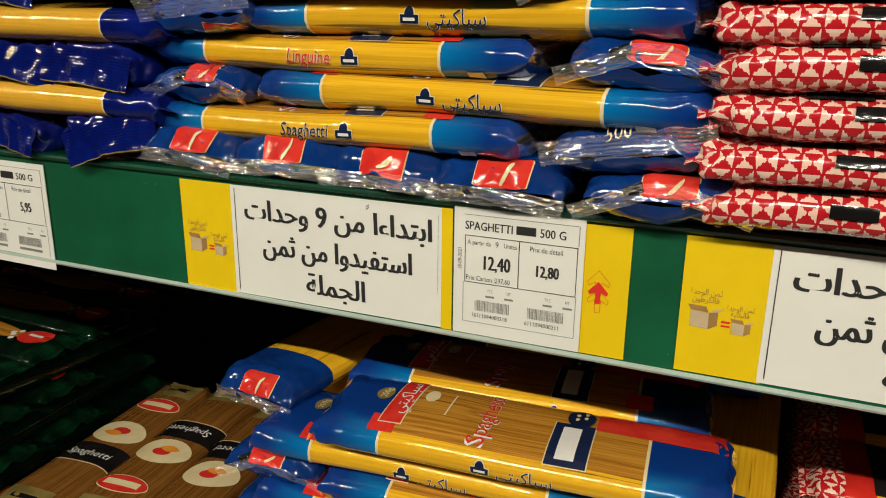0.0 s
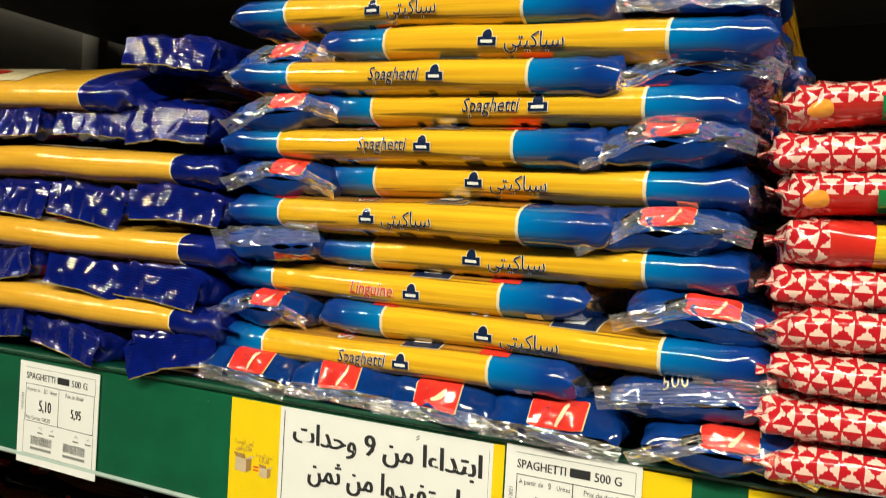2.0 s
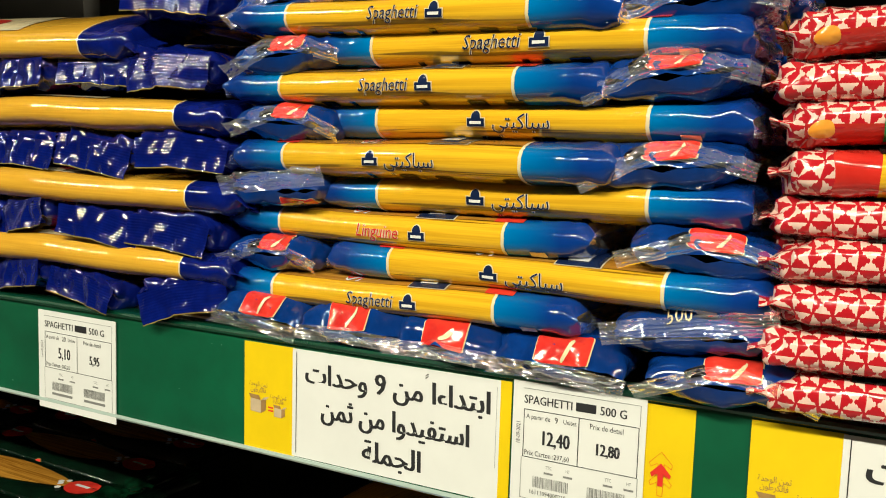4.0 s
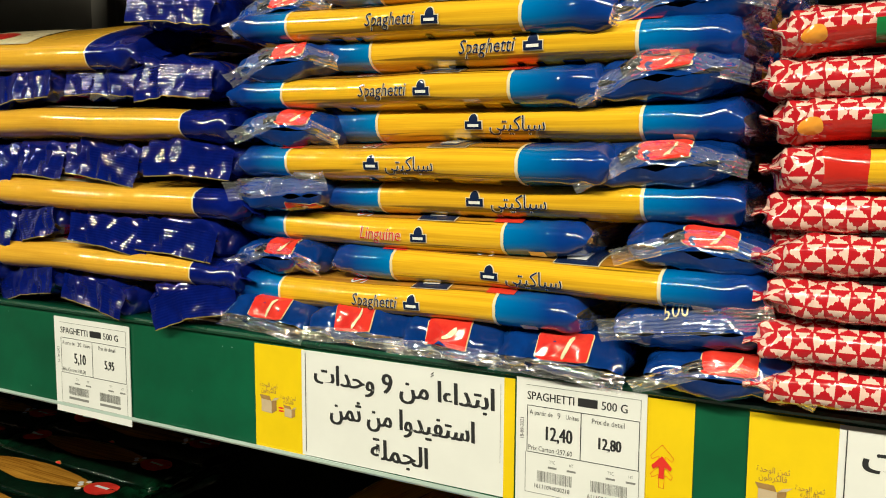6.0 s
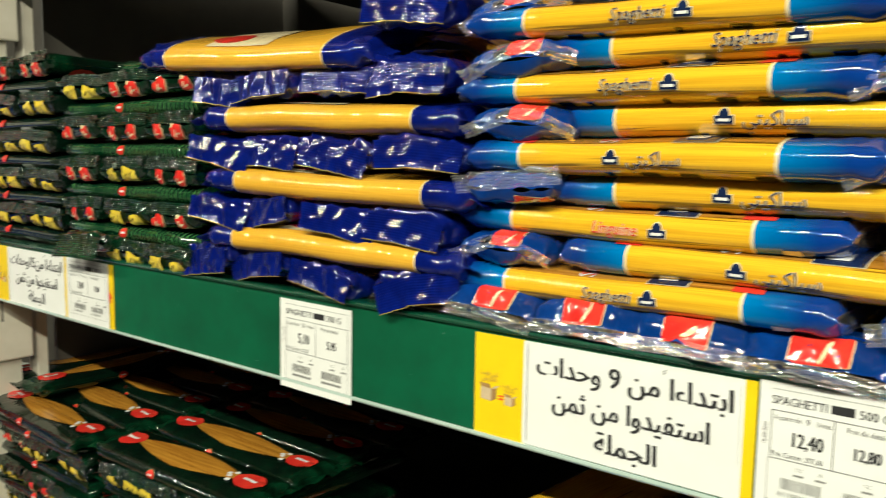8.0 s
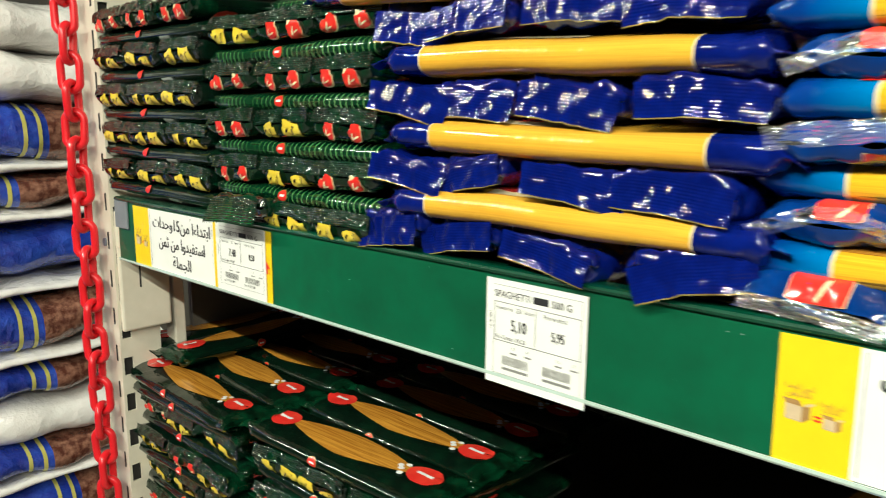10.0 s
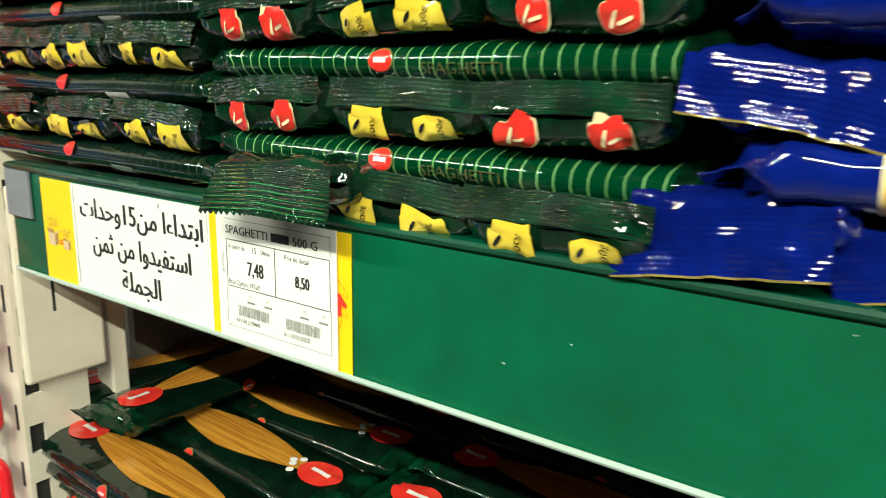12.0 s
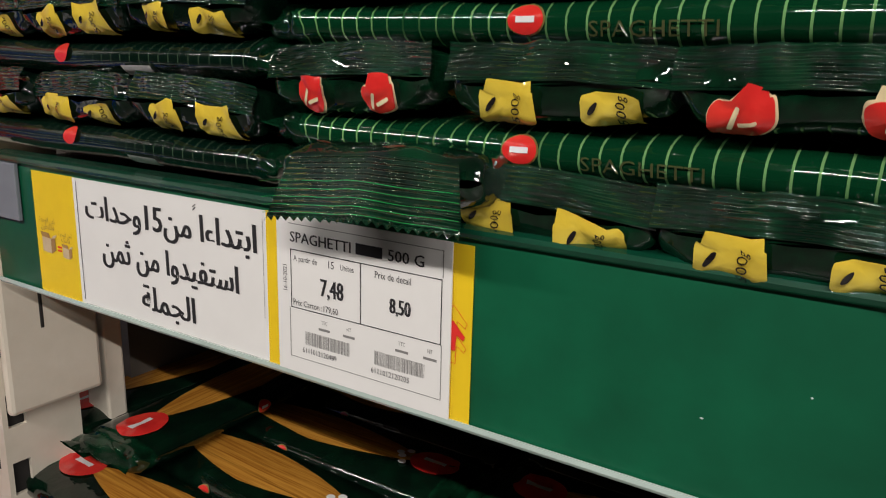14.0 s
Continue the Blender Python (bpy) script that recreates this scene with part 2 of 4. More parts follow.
def mesh_of(name, verts, faces, mat, smooth=False, uvs=None):
    me = bpy.data.meshes.new(name)
    me.from_pydata([tuple(v) for v in verts], [], faces)
    me.materials.append(M[mat])
    if smooth:
        me.polygons.foreach_set("use_smooth", [True] * len(me.polygons))
    if uvs is not None:
        layer = me.uv_layers.new(name="UVMap")
        for loop in me.loops:
            layer.data[loop.index].uv = uvs[loop.vertex_index]
    me.update()
    return me


def part(name, me, parent, label=""):
    """One mesh as a part under a thing or under a part."""
    ob = new(name, me)
    ob.parent = parent
    return tagged(ob, label)


def thing(name, label, category, group="", kind=""):
    return tagged(new(name), label, category, group, kind)


def box_data(x0, x1, y0, y1, z0, z1, bevel=0.0):
    bm = bmesh.new()
    bmesh.ops.create_cube(bm, size=1)
    for v in bm.verts:
        v.co = Vector((x0 + (v.co.x + 0.5) * (x1 - x0), y0 + (v.co.y + 0.5) * (y1 - y0), z0 + (v.co.z + 0.5) * (z1 - z0)))
    if bevel:
        bmesh.ops.bevel(bm, geom=list(bm.edges), offset=bevel, segments=2, affect="EDGES", profile=0.5)
    return bm


def box(name, mat, x0, x1, y0, y1, z0, z1, bevel=0.0, smooth=False):
    bm = box_data(x0, x1, y0, y1, z0, z1, bevel)
    me = bpy.data.meshes.new(name)
    bm.to_mesh(me)
    bm.free()
    me.materials.append(M[mat])
    return me


def structure(name, mat, dims, label, category, bevel=0.0):
    return tagged(new(name, box(name, mat, *dims, bevel)), label, category, "", "structure")


TEXTS = {}


def text_shape(words):
    """Flat outline letters of the built-in font, one unit high: points, faces and width."""
    if words not in TEXTS:
        curve = bpy.data.curves.new("letters", "FONT")
        curve.body, curve.resolution_u, curve.size = words, 2, 1.0
        ob = bpy.data.objects.new("letters", curve)
        scene.collection.objects.link(ob)
        bpy.context.view_layer.update()
        me = ob.evaluated_get(bpy.context.evaluated_depsgraph_get()).to_mesh()
        pts = [(v.co.x, v.co.y) for v in me.vertices]
        faces = [tuple(p.vertices) for p in me.polygons]
        bpy.data.objects.remove(ob)
        bpy.data.curves.remove(curve)
        lo = min((p[0] for p in pts), default=0)
        TEXTS[words] = ([(x - lo, y) for x, y in pts], faces, max((p[0] for p in pts), default=1) - lo)
    return TEXTS[words]


# Arabic letters: isolated, final, initial and medial forms.
FORMS = {"ا": (0xFE8D, 0xFE8E), "د": (0xFEA9, 0xFEAA), "ر": (0xFEAD, 0xFEAE), "و": (0xFEED, 0xFEEE), "ة": (0xFE93, 0xFE94), "ء": (0xFE80,),
         "ب": (0xFE8F, 0xFE90, 0xFE91, 0xFE92), "ت": (0xFE95, 0xFE96, 0xFE97, 0xFE98), "ث": (0xFE99, 0xFE9A, 0xFE9B, 0xFE9C),
         "ج": (0xFE9D, 0xFE9E, 0xFE9F, 0xFEA0), "ح": (0xFEA1, 0xFEA2, 0xFEA3, 0xFEA4), "س": (0xFEB1, 0xFEB2, 0xFEB3, 0xFEB4),
         "ط": (0xFEC1, 0xFEC2, 0xFEC3, 0xFEC4), "ف": (0xFED1, 0xFED2, 0xFED3, 0xFED4), "ك": (0xFED9, 0xFEDA, 0xFEDB, 0xFEDC),
         "ل": (0xFEDD, 0xFEDE, 0xFEDF, 0xFEE0), "م": (0xFEE1, 0xFEE2, 0xFEE3, 0xFEE4), "ن": (0xFEE5, 0xFEE6, 0xFEE7, 0xFEE8), "ي": (0xFEF1, 0xFEF2, 0xFEF3, 0xFEF4)}


def arabic(words):
    """Joined letter forms in the order in which they stand from the left."""
    shaped = []
    for i, c in enumerate(words):
        if c not in FORMS:
            shaped.append(c)
            continue
        before = i > 0 and len(FORMS.get(words[i - 1], ())) == 4 and len(FORMS[c]) > 1
        after = len(FORMS[c]) == 4 and i + 1 < len(words) and len(FORMS.get(words[i + 1], ())) > 1
        shaped.append(chr(FORMS[c][(1 if before else 0) + (2 if after else 0)]))
    out, digits = [], ""
    for c in reversed(shaped):
        if c.isdigit():
            digits = c + digits
            continue
        if digits:
            out.append(digits)
            digits = ""
        out.append(c)
    return "".join(out) + digits


class Pack:
    """The soft skin of a pasta bag: x along the bag, front to -y, resting on z = 0."""

    def __init__(self, length, depth, height, seed, window, fin=0.012, fold=(0.3, -1.0), crush=0.0025, lift=0.0, wave=0.0007, square=2.7, blunt=1.25, pinch=0.08):
        self.l, self.d, self.h, self.seed, self.w = length / 2, depth / 2, height / 2, seed, window / 2
        self.fin, self.crush, self.lift, self.wave, self.n, self.blunt, self.pinch = fin, crush, lift, wave, square, blunt, pinch
        k = math.hypot(*fold)
        self.fold = (fold[0] / k, fold[1] / k)

    def at(self, x, a, off=0.0):
        sign, r = (1 if x >= 0 else -1), abs(x)
        over = max(0.0, r - self.l)
        r = min(r, self.l)
        end = self.l - r
        t = max(0.0, min(1.0, 1 - end / (self.h * self.blunt)))
        k = math.sqrt(max(0.0, 1 - t ** 2.4)) * (1 - self.pinch) + self.pinch
        c, s = math.cos(a), math.sin(a)
        y = -self.d * (1 - 0.05 * t) * math.copysign(abs(c) ** (2 / self.n), c)
        hh = self.h * k + off
        z = hh * math.copysign(abs(s) ** (2 / self.n), s)
        zc = self.h + self.lift * self.h * t * t
        near = max(0.0, 1 - end / 0.045) ** 1.5
        o = self.seed * 7.31 + sign * 3.1
        p = Vector((x * 55 + o, y * 55, z * 55 + o))
        q = Vector((x * 150 - o, y * 150, z * 150))
        facet = noise.voronoi(p * 1.5)[0]
        crumple = ((0.42 - facet[0]) * 2.4 + (abs(noise.noise(q)) - 0.2) * 0.6) * self.crush * near
        swell = noise.noise(Vector((x * 14 + self.seed * 7.31, a * 0.7, self.seed))) * self.wave * 2
        grow = crumple + swell
        y += grow * c * -1 + off * c * -1
        z += grow * s * 1.2
        bend = noise.noise(Vector((x * 9 + self.seed * 7.31, 4.2, 0))) * self.wave * 2.5
        px = r + crumple * 1.2 + off * t * 1.3
        if over:
            ripple = math.sin(y * 210 + o) * 0.0016 + noise.noise(Vector((y * 90, o, over * 60))) * 0.003
            g = over / self.fin
            px = self.l + over * self.fold[0] * (0.7 + 0.3 * g) + abs(self.fold[1]) * ripple * g
            z = z * 0.5 + over * self.fold[1] + self.fold[0] * ripple * g
            y *= 1 + 0.02 * g
        return Vector((sign * px, y, zc + z + bend))

    def a_front(self, z):
        k = max(-0.999, min(0.999, z / self.h))
        return math.copysign(math.asin(abs(k) ** (self.n / 2)), k)

    def a_top(self, y):
        k = max(-0.999, min(0.999, -y / self.d))
        return math.acos(math.copysign(abs(k) ** (self.n / 2), k))

    def end_at(self, u, w, off=0.0):
        """A place on the end's face: u across the bag, w above its middle."""
        c = min(0.97, abs(u) / self.d) ** (self.n / 2)
        a = math.acos(-math.copysign(c, u))
        k = max(self.pinch + 0.001, min(1.0, abs(w) / (self.h * abs(math.sin(a)) ** (2 / self.n))))
        t = (1 - ((k - self.pinch) / (1 - self.pinch)) ** 2) ** (1 / 2.4)
        return self.at(self.l - (1 - t) * self.h * self.blunt, a if w >= 0 else -a, off)

    def end_print(self, name, mat, cu, cw, ru, rw, parent, label="", power=9.0, off=0.0008, turn=0.0):
        """A printed field on the end's face, with corners rounded by its power."""
        steps, rings = 32, 4
        co, si = math.cos(radians(turn)), math.sin(radians(turn))
        verts, faces = [self.end_at(cu, cw, off)], []
        for r in range(1, rings + 1):
            for i in range(steps):
                t = math.tau * (i + 0.5) / steps
                u = ru * math.copysign(abs(math.cos(t)) ** (2 / power), math.cos(t)) * r / rings
                w = rw * math.copysign(abs(math.sin(t)) ** (2 / power), math.sin(t)) * r / rings
                verts.append(self.end_at(cu + u * co - w * si, cw + u * si + w * co, off))
        for i in range(steps):
            k = (i + 1) % steps
            faces.append((0, 1 + i, 1 + k))
            faces += [(1 + r * steps + i, 1 + (r + 1) * steps + i, 1 + (r + 1) * steps + k, 1 + r * steps + k) for r in range(rings - 1)]
        return part(name, mesh_of(name, verts, faces, mat, True), parent, label)

    def end_letters(self, name, mat, text, cu, cw, size, parent, turn=0, off=0.0013):
        pts, faces, width = text_shape(text)
        co, si = math.cos(radians(turn)), math.sin(radians(turn))
        spots = [((a - width / 2) * size, (b - 0.35) * size) for a, b in pts]
        return part(name, mesh_of(name, [self.end_at(cu + u * co - w * si, cw + u * si + w * co, off) for u, w in spots], faces, mat), parent)

    def flap(self, name, mat, path, width, parent, label="", out=0.003, flare=0.0, curl=0.0012, start=0.0, teeth=0.0, rows=8):
        """The flat seal in front of the end: a strip along a bent line, width up (+) or down (-)."""
        lengths = [math.dist(a, b) for a, b in zip(path, path[1:])]
        total, n = sum(lengths), 44
        mid = self.h * (1 + self.lift)
        spots = []
        for i in range(n + 1):
            left, k = total * i / n, 0
            while k < len(lengths) - 1 and left > lengths[k]:
                left -= lengths[k]
                k += 1
            f = min(1.0, left / lengths[k])
            spots.append((path[k][0] + (path[k + 1][0] - path[k][0]) * f, path[k][1] + (path[k + 1][1] - path[k][1]) * f))
        verts, uvs, faces = [], [], []
        for i, (u, w) in enumerate(spots):
            a, b = spots[max(0, i - 3)], spots[min(n, i + 3)]
            d = math.dist(a, b)
            nu, nw = -(b[1] - a[1]) / d, (b[0] - a[0]) / d
            for j in range(rows + 1):
                g = start + (1 - start) * j / rows
                reach = width * g + (teeth * (1 if i % 2 else -1) if j == rows else 0)
                ripple = noise.noise(Vector((u * 110, w * 110 + g * 2, self.seed * 1.7))) * curl * (0.4 + g)
                fold = (0.3 - noise.voronoi(Vector((u * 60, g * 1.6, self.seed)))[0][0]) * curl
                verts.append(Vector((self.l + 0.0012 + out * g + ripple + fold, u * (1 + flare * g) + nu * reach, mid + w + nw * reach + ripple * 0.4)))
                uvs.append((abs(width) * g, total * i / n))
        m = rows + 1
        faces = [(i * m + j, (i + 1) * m + j, (i + 1) * m + j + 1, i * m + j + 1) for i in range(n) for j in range(rows)]
        return part(name, mesh_of(name, verts, faces, mat, True, uvs), parent, label)

    def skin(self, name, mat, x0, x1, rings, parent, label="", around=30):
        verts, uvs, faces = [], [], []
        arc = [0.0]
        for j in range(around):
            a0, a1 = (-math.pi / 2 + math.tau * (j + k) / around for k in (0, 1))
            p0, p1 = ((self.d * math.copysign(abs(math.cos(a)) ** (2 / self.n), math.cos(a)), self.h * math.copysign(abs(math.sin(a)) ** (2 / self.n), math.sin(a))) for a in (a0, a1))
            arc.append(arc[-1] + math.dist(p0, p1))
        for i in range(rings + 1):
            x = x0 + (x1 - x0) * i / rings
            for j in range(around):
                a = -math.pi / 2 + math.tau * j / around
                verts.append(self.at(x, a))
                uvs.append((x, arc[j]))
        for i in range(rings):
            for j in range(around):
                k = (j + 1) % around
                faces.append((i * around + j, (i + 1) * around + j, (i + 1) * around + k, i * around + k))
        return part(name, mesh_of(name, verts, faces, mat, True, uvs), parent, label)

    def patch(self, name, mat, x0, x1, a0, a1, parent, label="", nx=8, na=6, off=0.0005, ragged=0.0, arch=0.0):
        """A printed field that follows the skin, between two places and two angles."""
        verts = []
        for i in range(nx + 1):
            for j in range(na + 1):
                x = x0 + (x1 - x0) * i / nx * (1 - arch * (2 * j / na - 1) ** 4)
                a = a0 + (a1 - a0) * j / na
                if ragged and j in (0, na):
                    a += random.uniform(-ragged, ragged)
                verts.append(self.at(x, a, off))
        m = na + 1
        faces = [(i * m + j, (i + 1) * m + j, (i + 1) * m + j + 1, i * m + j + 1) for i in range(nx) for j in range(na)]
        return part(name, mesh_of(name, verts, faces, mat, True), parent, label)

    def oval(self, name, mat, cx, cv, rx, rv, parent, top=False, label="", off=0.0006, power=2.0):
        """A printed oval on the front or on the top."""
        place = self.a_top if top else self.a_front
        verts = [self.at(cx, place(cv), off)]
        faces = []
        steps, rings = 28, 3
        for r in range(1, rings + 1):
            for i in range(steps):
                t = math.tau * i / steps
                u = math.copysign(abs(math.cos(t)) ** (2 / power), math.cos(t)) * r / rings
                v = math.copysign(abs(math.sin(t)) ** (2 / power), math.sin(t)) * r / rings
                verts.append(self.at(cx + rx * u, place(cv + rv * v), off))
        for i in range(steps):
            k = (i + 1) % steps
            faces.append((0, 1 + i, 1 + k))
            for r in range(rings - 1):
                b, c = 1 + r * steps, 1 + (r + 1) * steps
                faces.append((b + i, c + i, c + k, b + k))
        return part(name, mesh_of(name, verts, faces, mat, True), parent, label)

    def words(self, name, mat, text, cx, cv, size, parent, top=False, turn=0, off=0.0009, squeeze=1.0, slant=0.0):
        """Printed letters on the front or on the top, turned by degrees."""
        place = self.a_top if top else self.a_front
        pts, faces, width = text_shape(text)
        co, si = math.cos(radians(turn)), math.sin(radians(turn))
        verts = []
        for px, py in pts:
            u, v = (px - width / 2 + (py - 0.35) * slant) * size * squeeze, (py - 0.35) * size
            x, w = u * co - v * si, u * si + v * co
            verts.append(self.at(cx + x, place(cv + w), off))
        return part(name, mesh_of(name, verts, faces, mat), parent)


POOL = {}


def put(proto, m):
    """Set a thing down: the first time itself, after that a copy of it."""
    if proto.name in POOL:
        return copy_thing(proto, m)
    POOL[proto.name] = True
    proto.matrix_basis = m
    return proto

# ---- the hall ----
structure("floor", "floor", (-4.5, 3.5, -4.1, 1.6, -0.1, 0.0), "pale stone-look floor of the shop aisle", "floor")
structure("ceiling", "ceiling", (-4.5, 3.5, -4.1, 1.6, 3.6, 3.7), "plain pale ceiling over the aisle", "ceiling")
structure("wall_north", "panel", (-4.5, 3.5, 1.5, 1.6, 0.0, 3.6), "dim grey back wall behind the racking", "wall")
structure("wall_south", "wall", (-4.5, 3.5, -4.1, -4.0, 0.0, 3.6), "plain pale wall across the aisle", "wall")
structure("wall_west", "wall", (-4.6, -4.5, -4.1, 1.6, 0.0, 3.6), "plain pale wall at the aisle's end", "wall")
structure("wall_east", "wall", (3.5, 3.6, -4.1, 1.6, 0.0, 3.6), "plain pale wall at the aisle's other end", "wall")

for lamp in LAMPS:
    lamp_thing = thing("ceiling_lamp", "long white linear lamp hanging over the aisle", "lamp", "lamps over the aisle")
    lamp_thing.matrix_basis = pose(lamp[0], lamp[1], lamp[2])
    part("housing", box("housing", "steel", -lamp[3] / 2, lamp[3] / 2, -0.10, -0.03, 0.02, 0.10, 0.006), lamp_thing)
    for s in (-0.6, 0.6):
        part("hanger", box("hanger", "steel", s - 0.004, s + 0.004, -0.069, -0.061, 0.09, 3.6 - lamp[2]), lamp_thing)

# ---- the rack ----
DECK, LOW, HIGH, FRONT = 1.302, 0.86, 1.74, 0.405
STRIP_L, STRIP_R = -1.172, 1.30


def upright(x0, x1):
    post = thing("rack_upright", "cream painted perforated steel rack upright", "upright", "rack uprights")
    post.matrix_basis = pose(x0, FRONT, 0)
    w, deep, th = x1 - x0, 0.055, 0.0035
    # the front is split by its slots: two rims, a middle band and the webs between the slots
    me_bars = bmesh.new()

    def add(bm, *dims):
        b = box_data(*dims)
        tmp = bpy.data.meshes.new("tmp")
        b.to_mesh(tmp)
        b.free()
        bm.from_mesh(tmp)
        bpy.data.meshes.remove(tmp)
    add(me_bars, 0, w, 0, th, 0, 2.6)
    face = bpy.data.meshes.new("front_face")
    me_bars.to_mesh(face)
    me_bars.free()
    face.materials.append(M["steel"])
    part("front_face", face, post)
    part("side_web", box("side_web", "steel", -0.001, th - 0.001, th, deep, 0, 2.6), post)
    # the inner side, with a row of slots cut through its front edge
    bm = bmesh.new()
    add(bm, w - th, w, 0.016, deep, 0, 2.6)
    z = 0.02
    while z < 2.55:
        add(bm, w - th, w, th, 0.016, z + 0.024, z + 0.05)
        z += 0.05
    web = bpy.data.meshes.new("slotted_web")
    bm.to_mesh(web)
    bm.free()
    web.materials.append(M["steel"])
    part("slotted_web", web, post)
    # dark sheet put in place of the shade inside the post
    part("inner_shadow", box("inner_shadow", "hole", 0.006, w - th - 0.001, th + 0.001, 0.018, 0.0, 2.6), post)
    slot = box("slot", "hole", -0.0022, 0.0022, -0.0006, 0.002, -0.011, 0.011, 0.0005)
    z = 0.9
    while z < 1.7:
        s = part("slot", slot, post)
        s.location = (w * 0.80, 0, z)
        z += 0.05
    ring = bmesh.new()
    bmesh.ops.create_cone(ring, segments=18, radius1=0.0055, radius2=0.005, depth=0.002, cap_ends=True, matrix=pose(w * 0.62, -0.0008, 1.247, 90))
    hole = bpy.data.meshes.new("round_hole")
    ring.to_mesh(hole)
    ring.free()
    hole.materials.append(M["grey_plastic"])
    part("round_hole", hole, post)
    return post


left_post = upright(-1.262, -1.205)
right_post = copy_thing(left_post, pose(1.33, FRONT, 0))
for x in (-1.262, 1.33):
    rear = thing("rear_upright", "cream painted steel upright at the back of the rack", "upright", "rear uprights")
    rear.matrix_basis = pose(x, 0.482, 0)
    part("front_face", box("front_face", "steel", 0.030, 0.057, 0.0, 0.016, 0, 2.6, 0.002), rear)
    # back face grey, not cream: shade behind the bags put into its colour
    part("back_face", box("back_face", "panel", 0.0, 0.057, 0.50, 0.52, 0, 2.6, 0.002), rear)
structure("rack_side_panel", "panel", (-1.256, -1.246, 0.53, 1.20, 0.05, 2.55), "dull grey sheet panel closing the rack's end", "panel")
# panel coloured as shade, so the rack's depth reads black
structure("rack_back_panel", "hole", (-1.245, 1.33, 1.20, 1.21, 0.05, 2.55), "rack back panel, near black in place of shade", "panel")


def shelf(z, rail):
    """A shelf level: deck, beam and its end connectors."""
    s = thing("rack_shelf", "cream steel rack shelf with front beam and end brackets", "shelf", "rack shelves")
    s.matrix_basis = pose(0, 0, z)
    part("deck", box("deck", "panel", -1.20, 1.328, 0.45, 1.19, -0.018, 0.0), s)
    part("beam", box("beam", "steel", -1.196, 1.325, 0.412, 0.449, -0.075, -0.001, 0.003), s)
    for x0, x1, nook in ((-1.2035, -1.1955, 1), (1.3215, 1.3295, -1)):
        b = part("bracket", box("bracket", "steel", x0, x1, 0.407, 0.474, -0.171, -0.012, 0.003), s)
        part("bracket_lip", box("bracket_lip", "steel", min(x0, x0 + 0.020 * nook), max(x1, x1 + 0.020 * nook), 0.4085, 0.4115, -0.060, -0.030, 0.001), s)
        part("bracket_slot", box("bracket_slot", "hole", x0 - 0.0004, x1 + 0.0004, 0.432, 0.435, -0.115, -0.080, 0.001), s)
    return s


for z in (0.36, LOW, DECK, HIGH, 2.2):
    shelf(z, True)


def price_rail(z):
    """The green plastic price rail on the beam: face, rounded top lip and clear bottom lip."""
    r = thing("price_rail", "glossy green plastic price rail along the shelf edge", "price rail")
    r.matrix_basis = pose(-0.375, 0.4, z, 0, 0.2, 0) @ pose(0.375, 0, 0)
    x0, x1 = STRIP_L, STRIP_R
    part("face", box("face", "rail", x0, x1, 0.0, 0.003, -0.0695, 0.006, 0.0006), r)
    prof = [(0.0035, 0.003), (-0.0015, 0.003), (-0.0032, 0.004), (-0.0038, 0.0055), (-0.0028, 0.007), (0.0, 0.0078), (0.0115, 0.0078), (0.0115, 0.003)]
    n = len(prof)
    verts = [(x, y, z2) for x in (x0, x1) for y, z2 in prof]
    faces = [(i, (i + 1) % n, n + (i + 1) % n, n + i) for i in range(n)] + [tuple(range(n))[::-1], tuple(range(n, 2 * n))]
    part("top_lip", mesh_of("top_lip", verts, faces, "rail_dark"), r)
    prof = [(0.004, -0.0697), (-0.0008, -0.0696), (-0.0014, -0.0680), (-0.0021, -0.0680), (-0.0020, -0.0702), (-0.001, -0.0716), (0.004, -0.0718)]
    n = len(prof)
    verts = [(x, y, z2) for x in (x0, x1) for y, z2 in prof]
    faces = [(i, (i + 1) % n, n + (i + 1) % n, n + i) for i in range(n)] + [tuple(range(n))[::-1], tuple(range(n, 2 * n))]
    part("bottom_lip", mesh_of("bottom_lip", verts, faces, "clear_lip"), r, "clear plastic lower lip")
    part("end_clip", box("end_clip", "grey_plastic", x0 - 0.001, x0 + 0.032, -0.0032, -0.0006, -0.030, 0.003, 0.0006), r, "grey end clip")
    return r


RAIL_Z = 1.3005
rail = price_rail(RAIL_Z)
speck_rng = random.Random(9)
for k in range(14):
    sx, sz, sr = speck_rng.uniform(-0.83, 0.03), speck_rng.uniform(-0.064, 0.0), speck_rng.uniform(0.00015, 0.0004)
    ring = [(sx + sr * math.cos(i) * speck_rng.uniform(0.6, 2.2), -0.0002, sz + sr * math.sin(i)) for i in (0, 1, 2, 3, 4, 5)]
    part("scuff", mesh_of("scuff", ring, [tuple(range(6))], "clear_lip"), rail)


# ---- price cards ----
def flat(name, mat, parent, quads, y):
    """Flat printed fields in the card's plane: rectangles x0, x1, z0, z1."""
    verts, faces = [], []
    for x0, x1, z0, z1 in quads:
        k = len(verts)
        verts += [(x0, y, z0), (x1, y, z0), (x1, y, z1), (x0, y, z1)]
        faces.append((k, k + 1, k + 2, k + 3))
    return part(name, mesh_of(name, verts, faces, mat), parent)


def polygon(name, mat, parent, pts, y):
    return part(name, mesh_of(name, [(x, y, z) for x, z in pts], [tuple(range(len(pts)))], mat), parent)


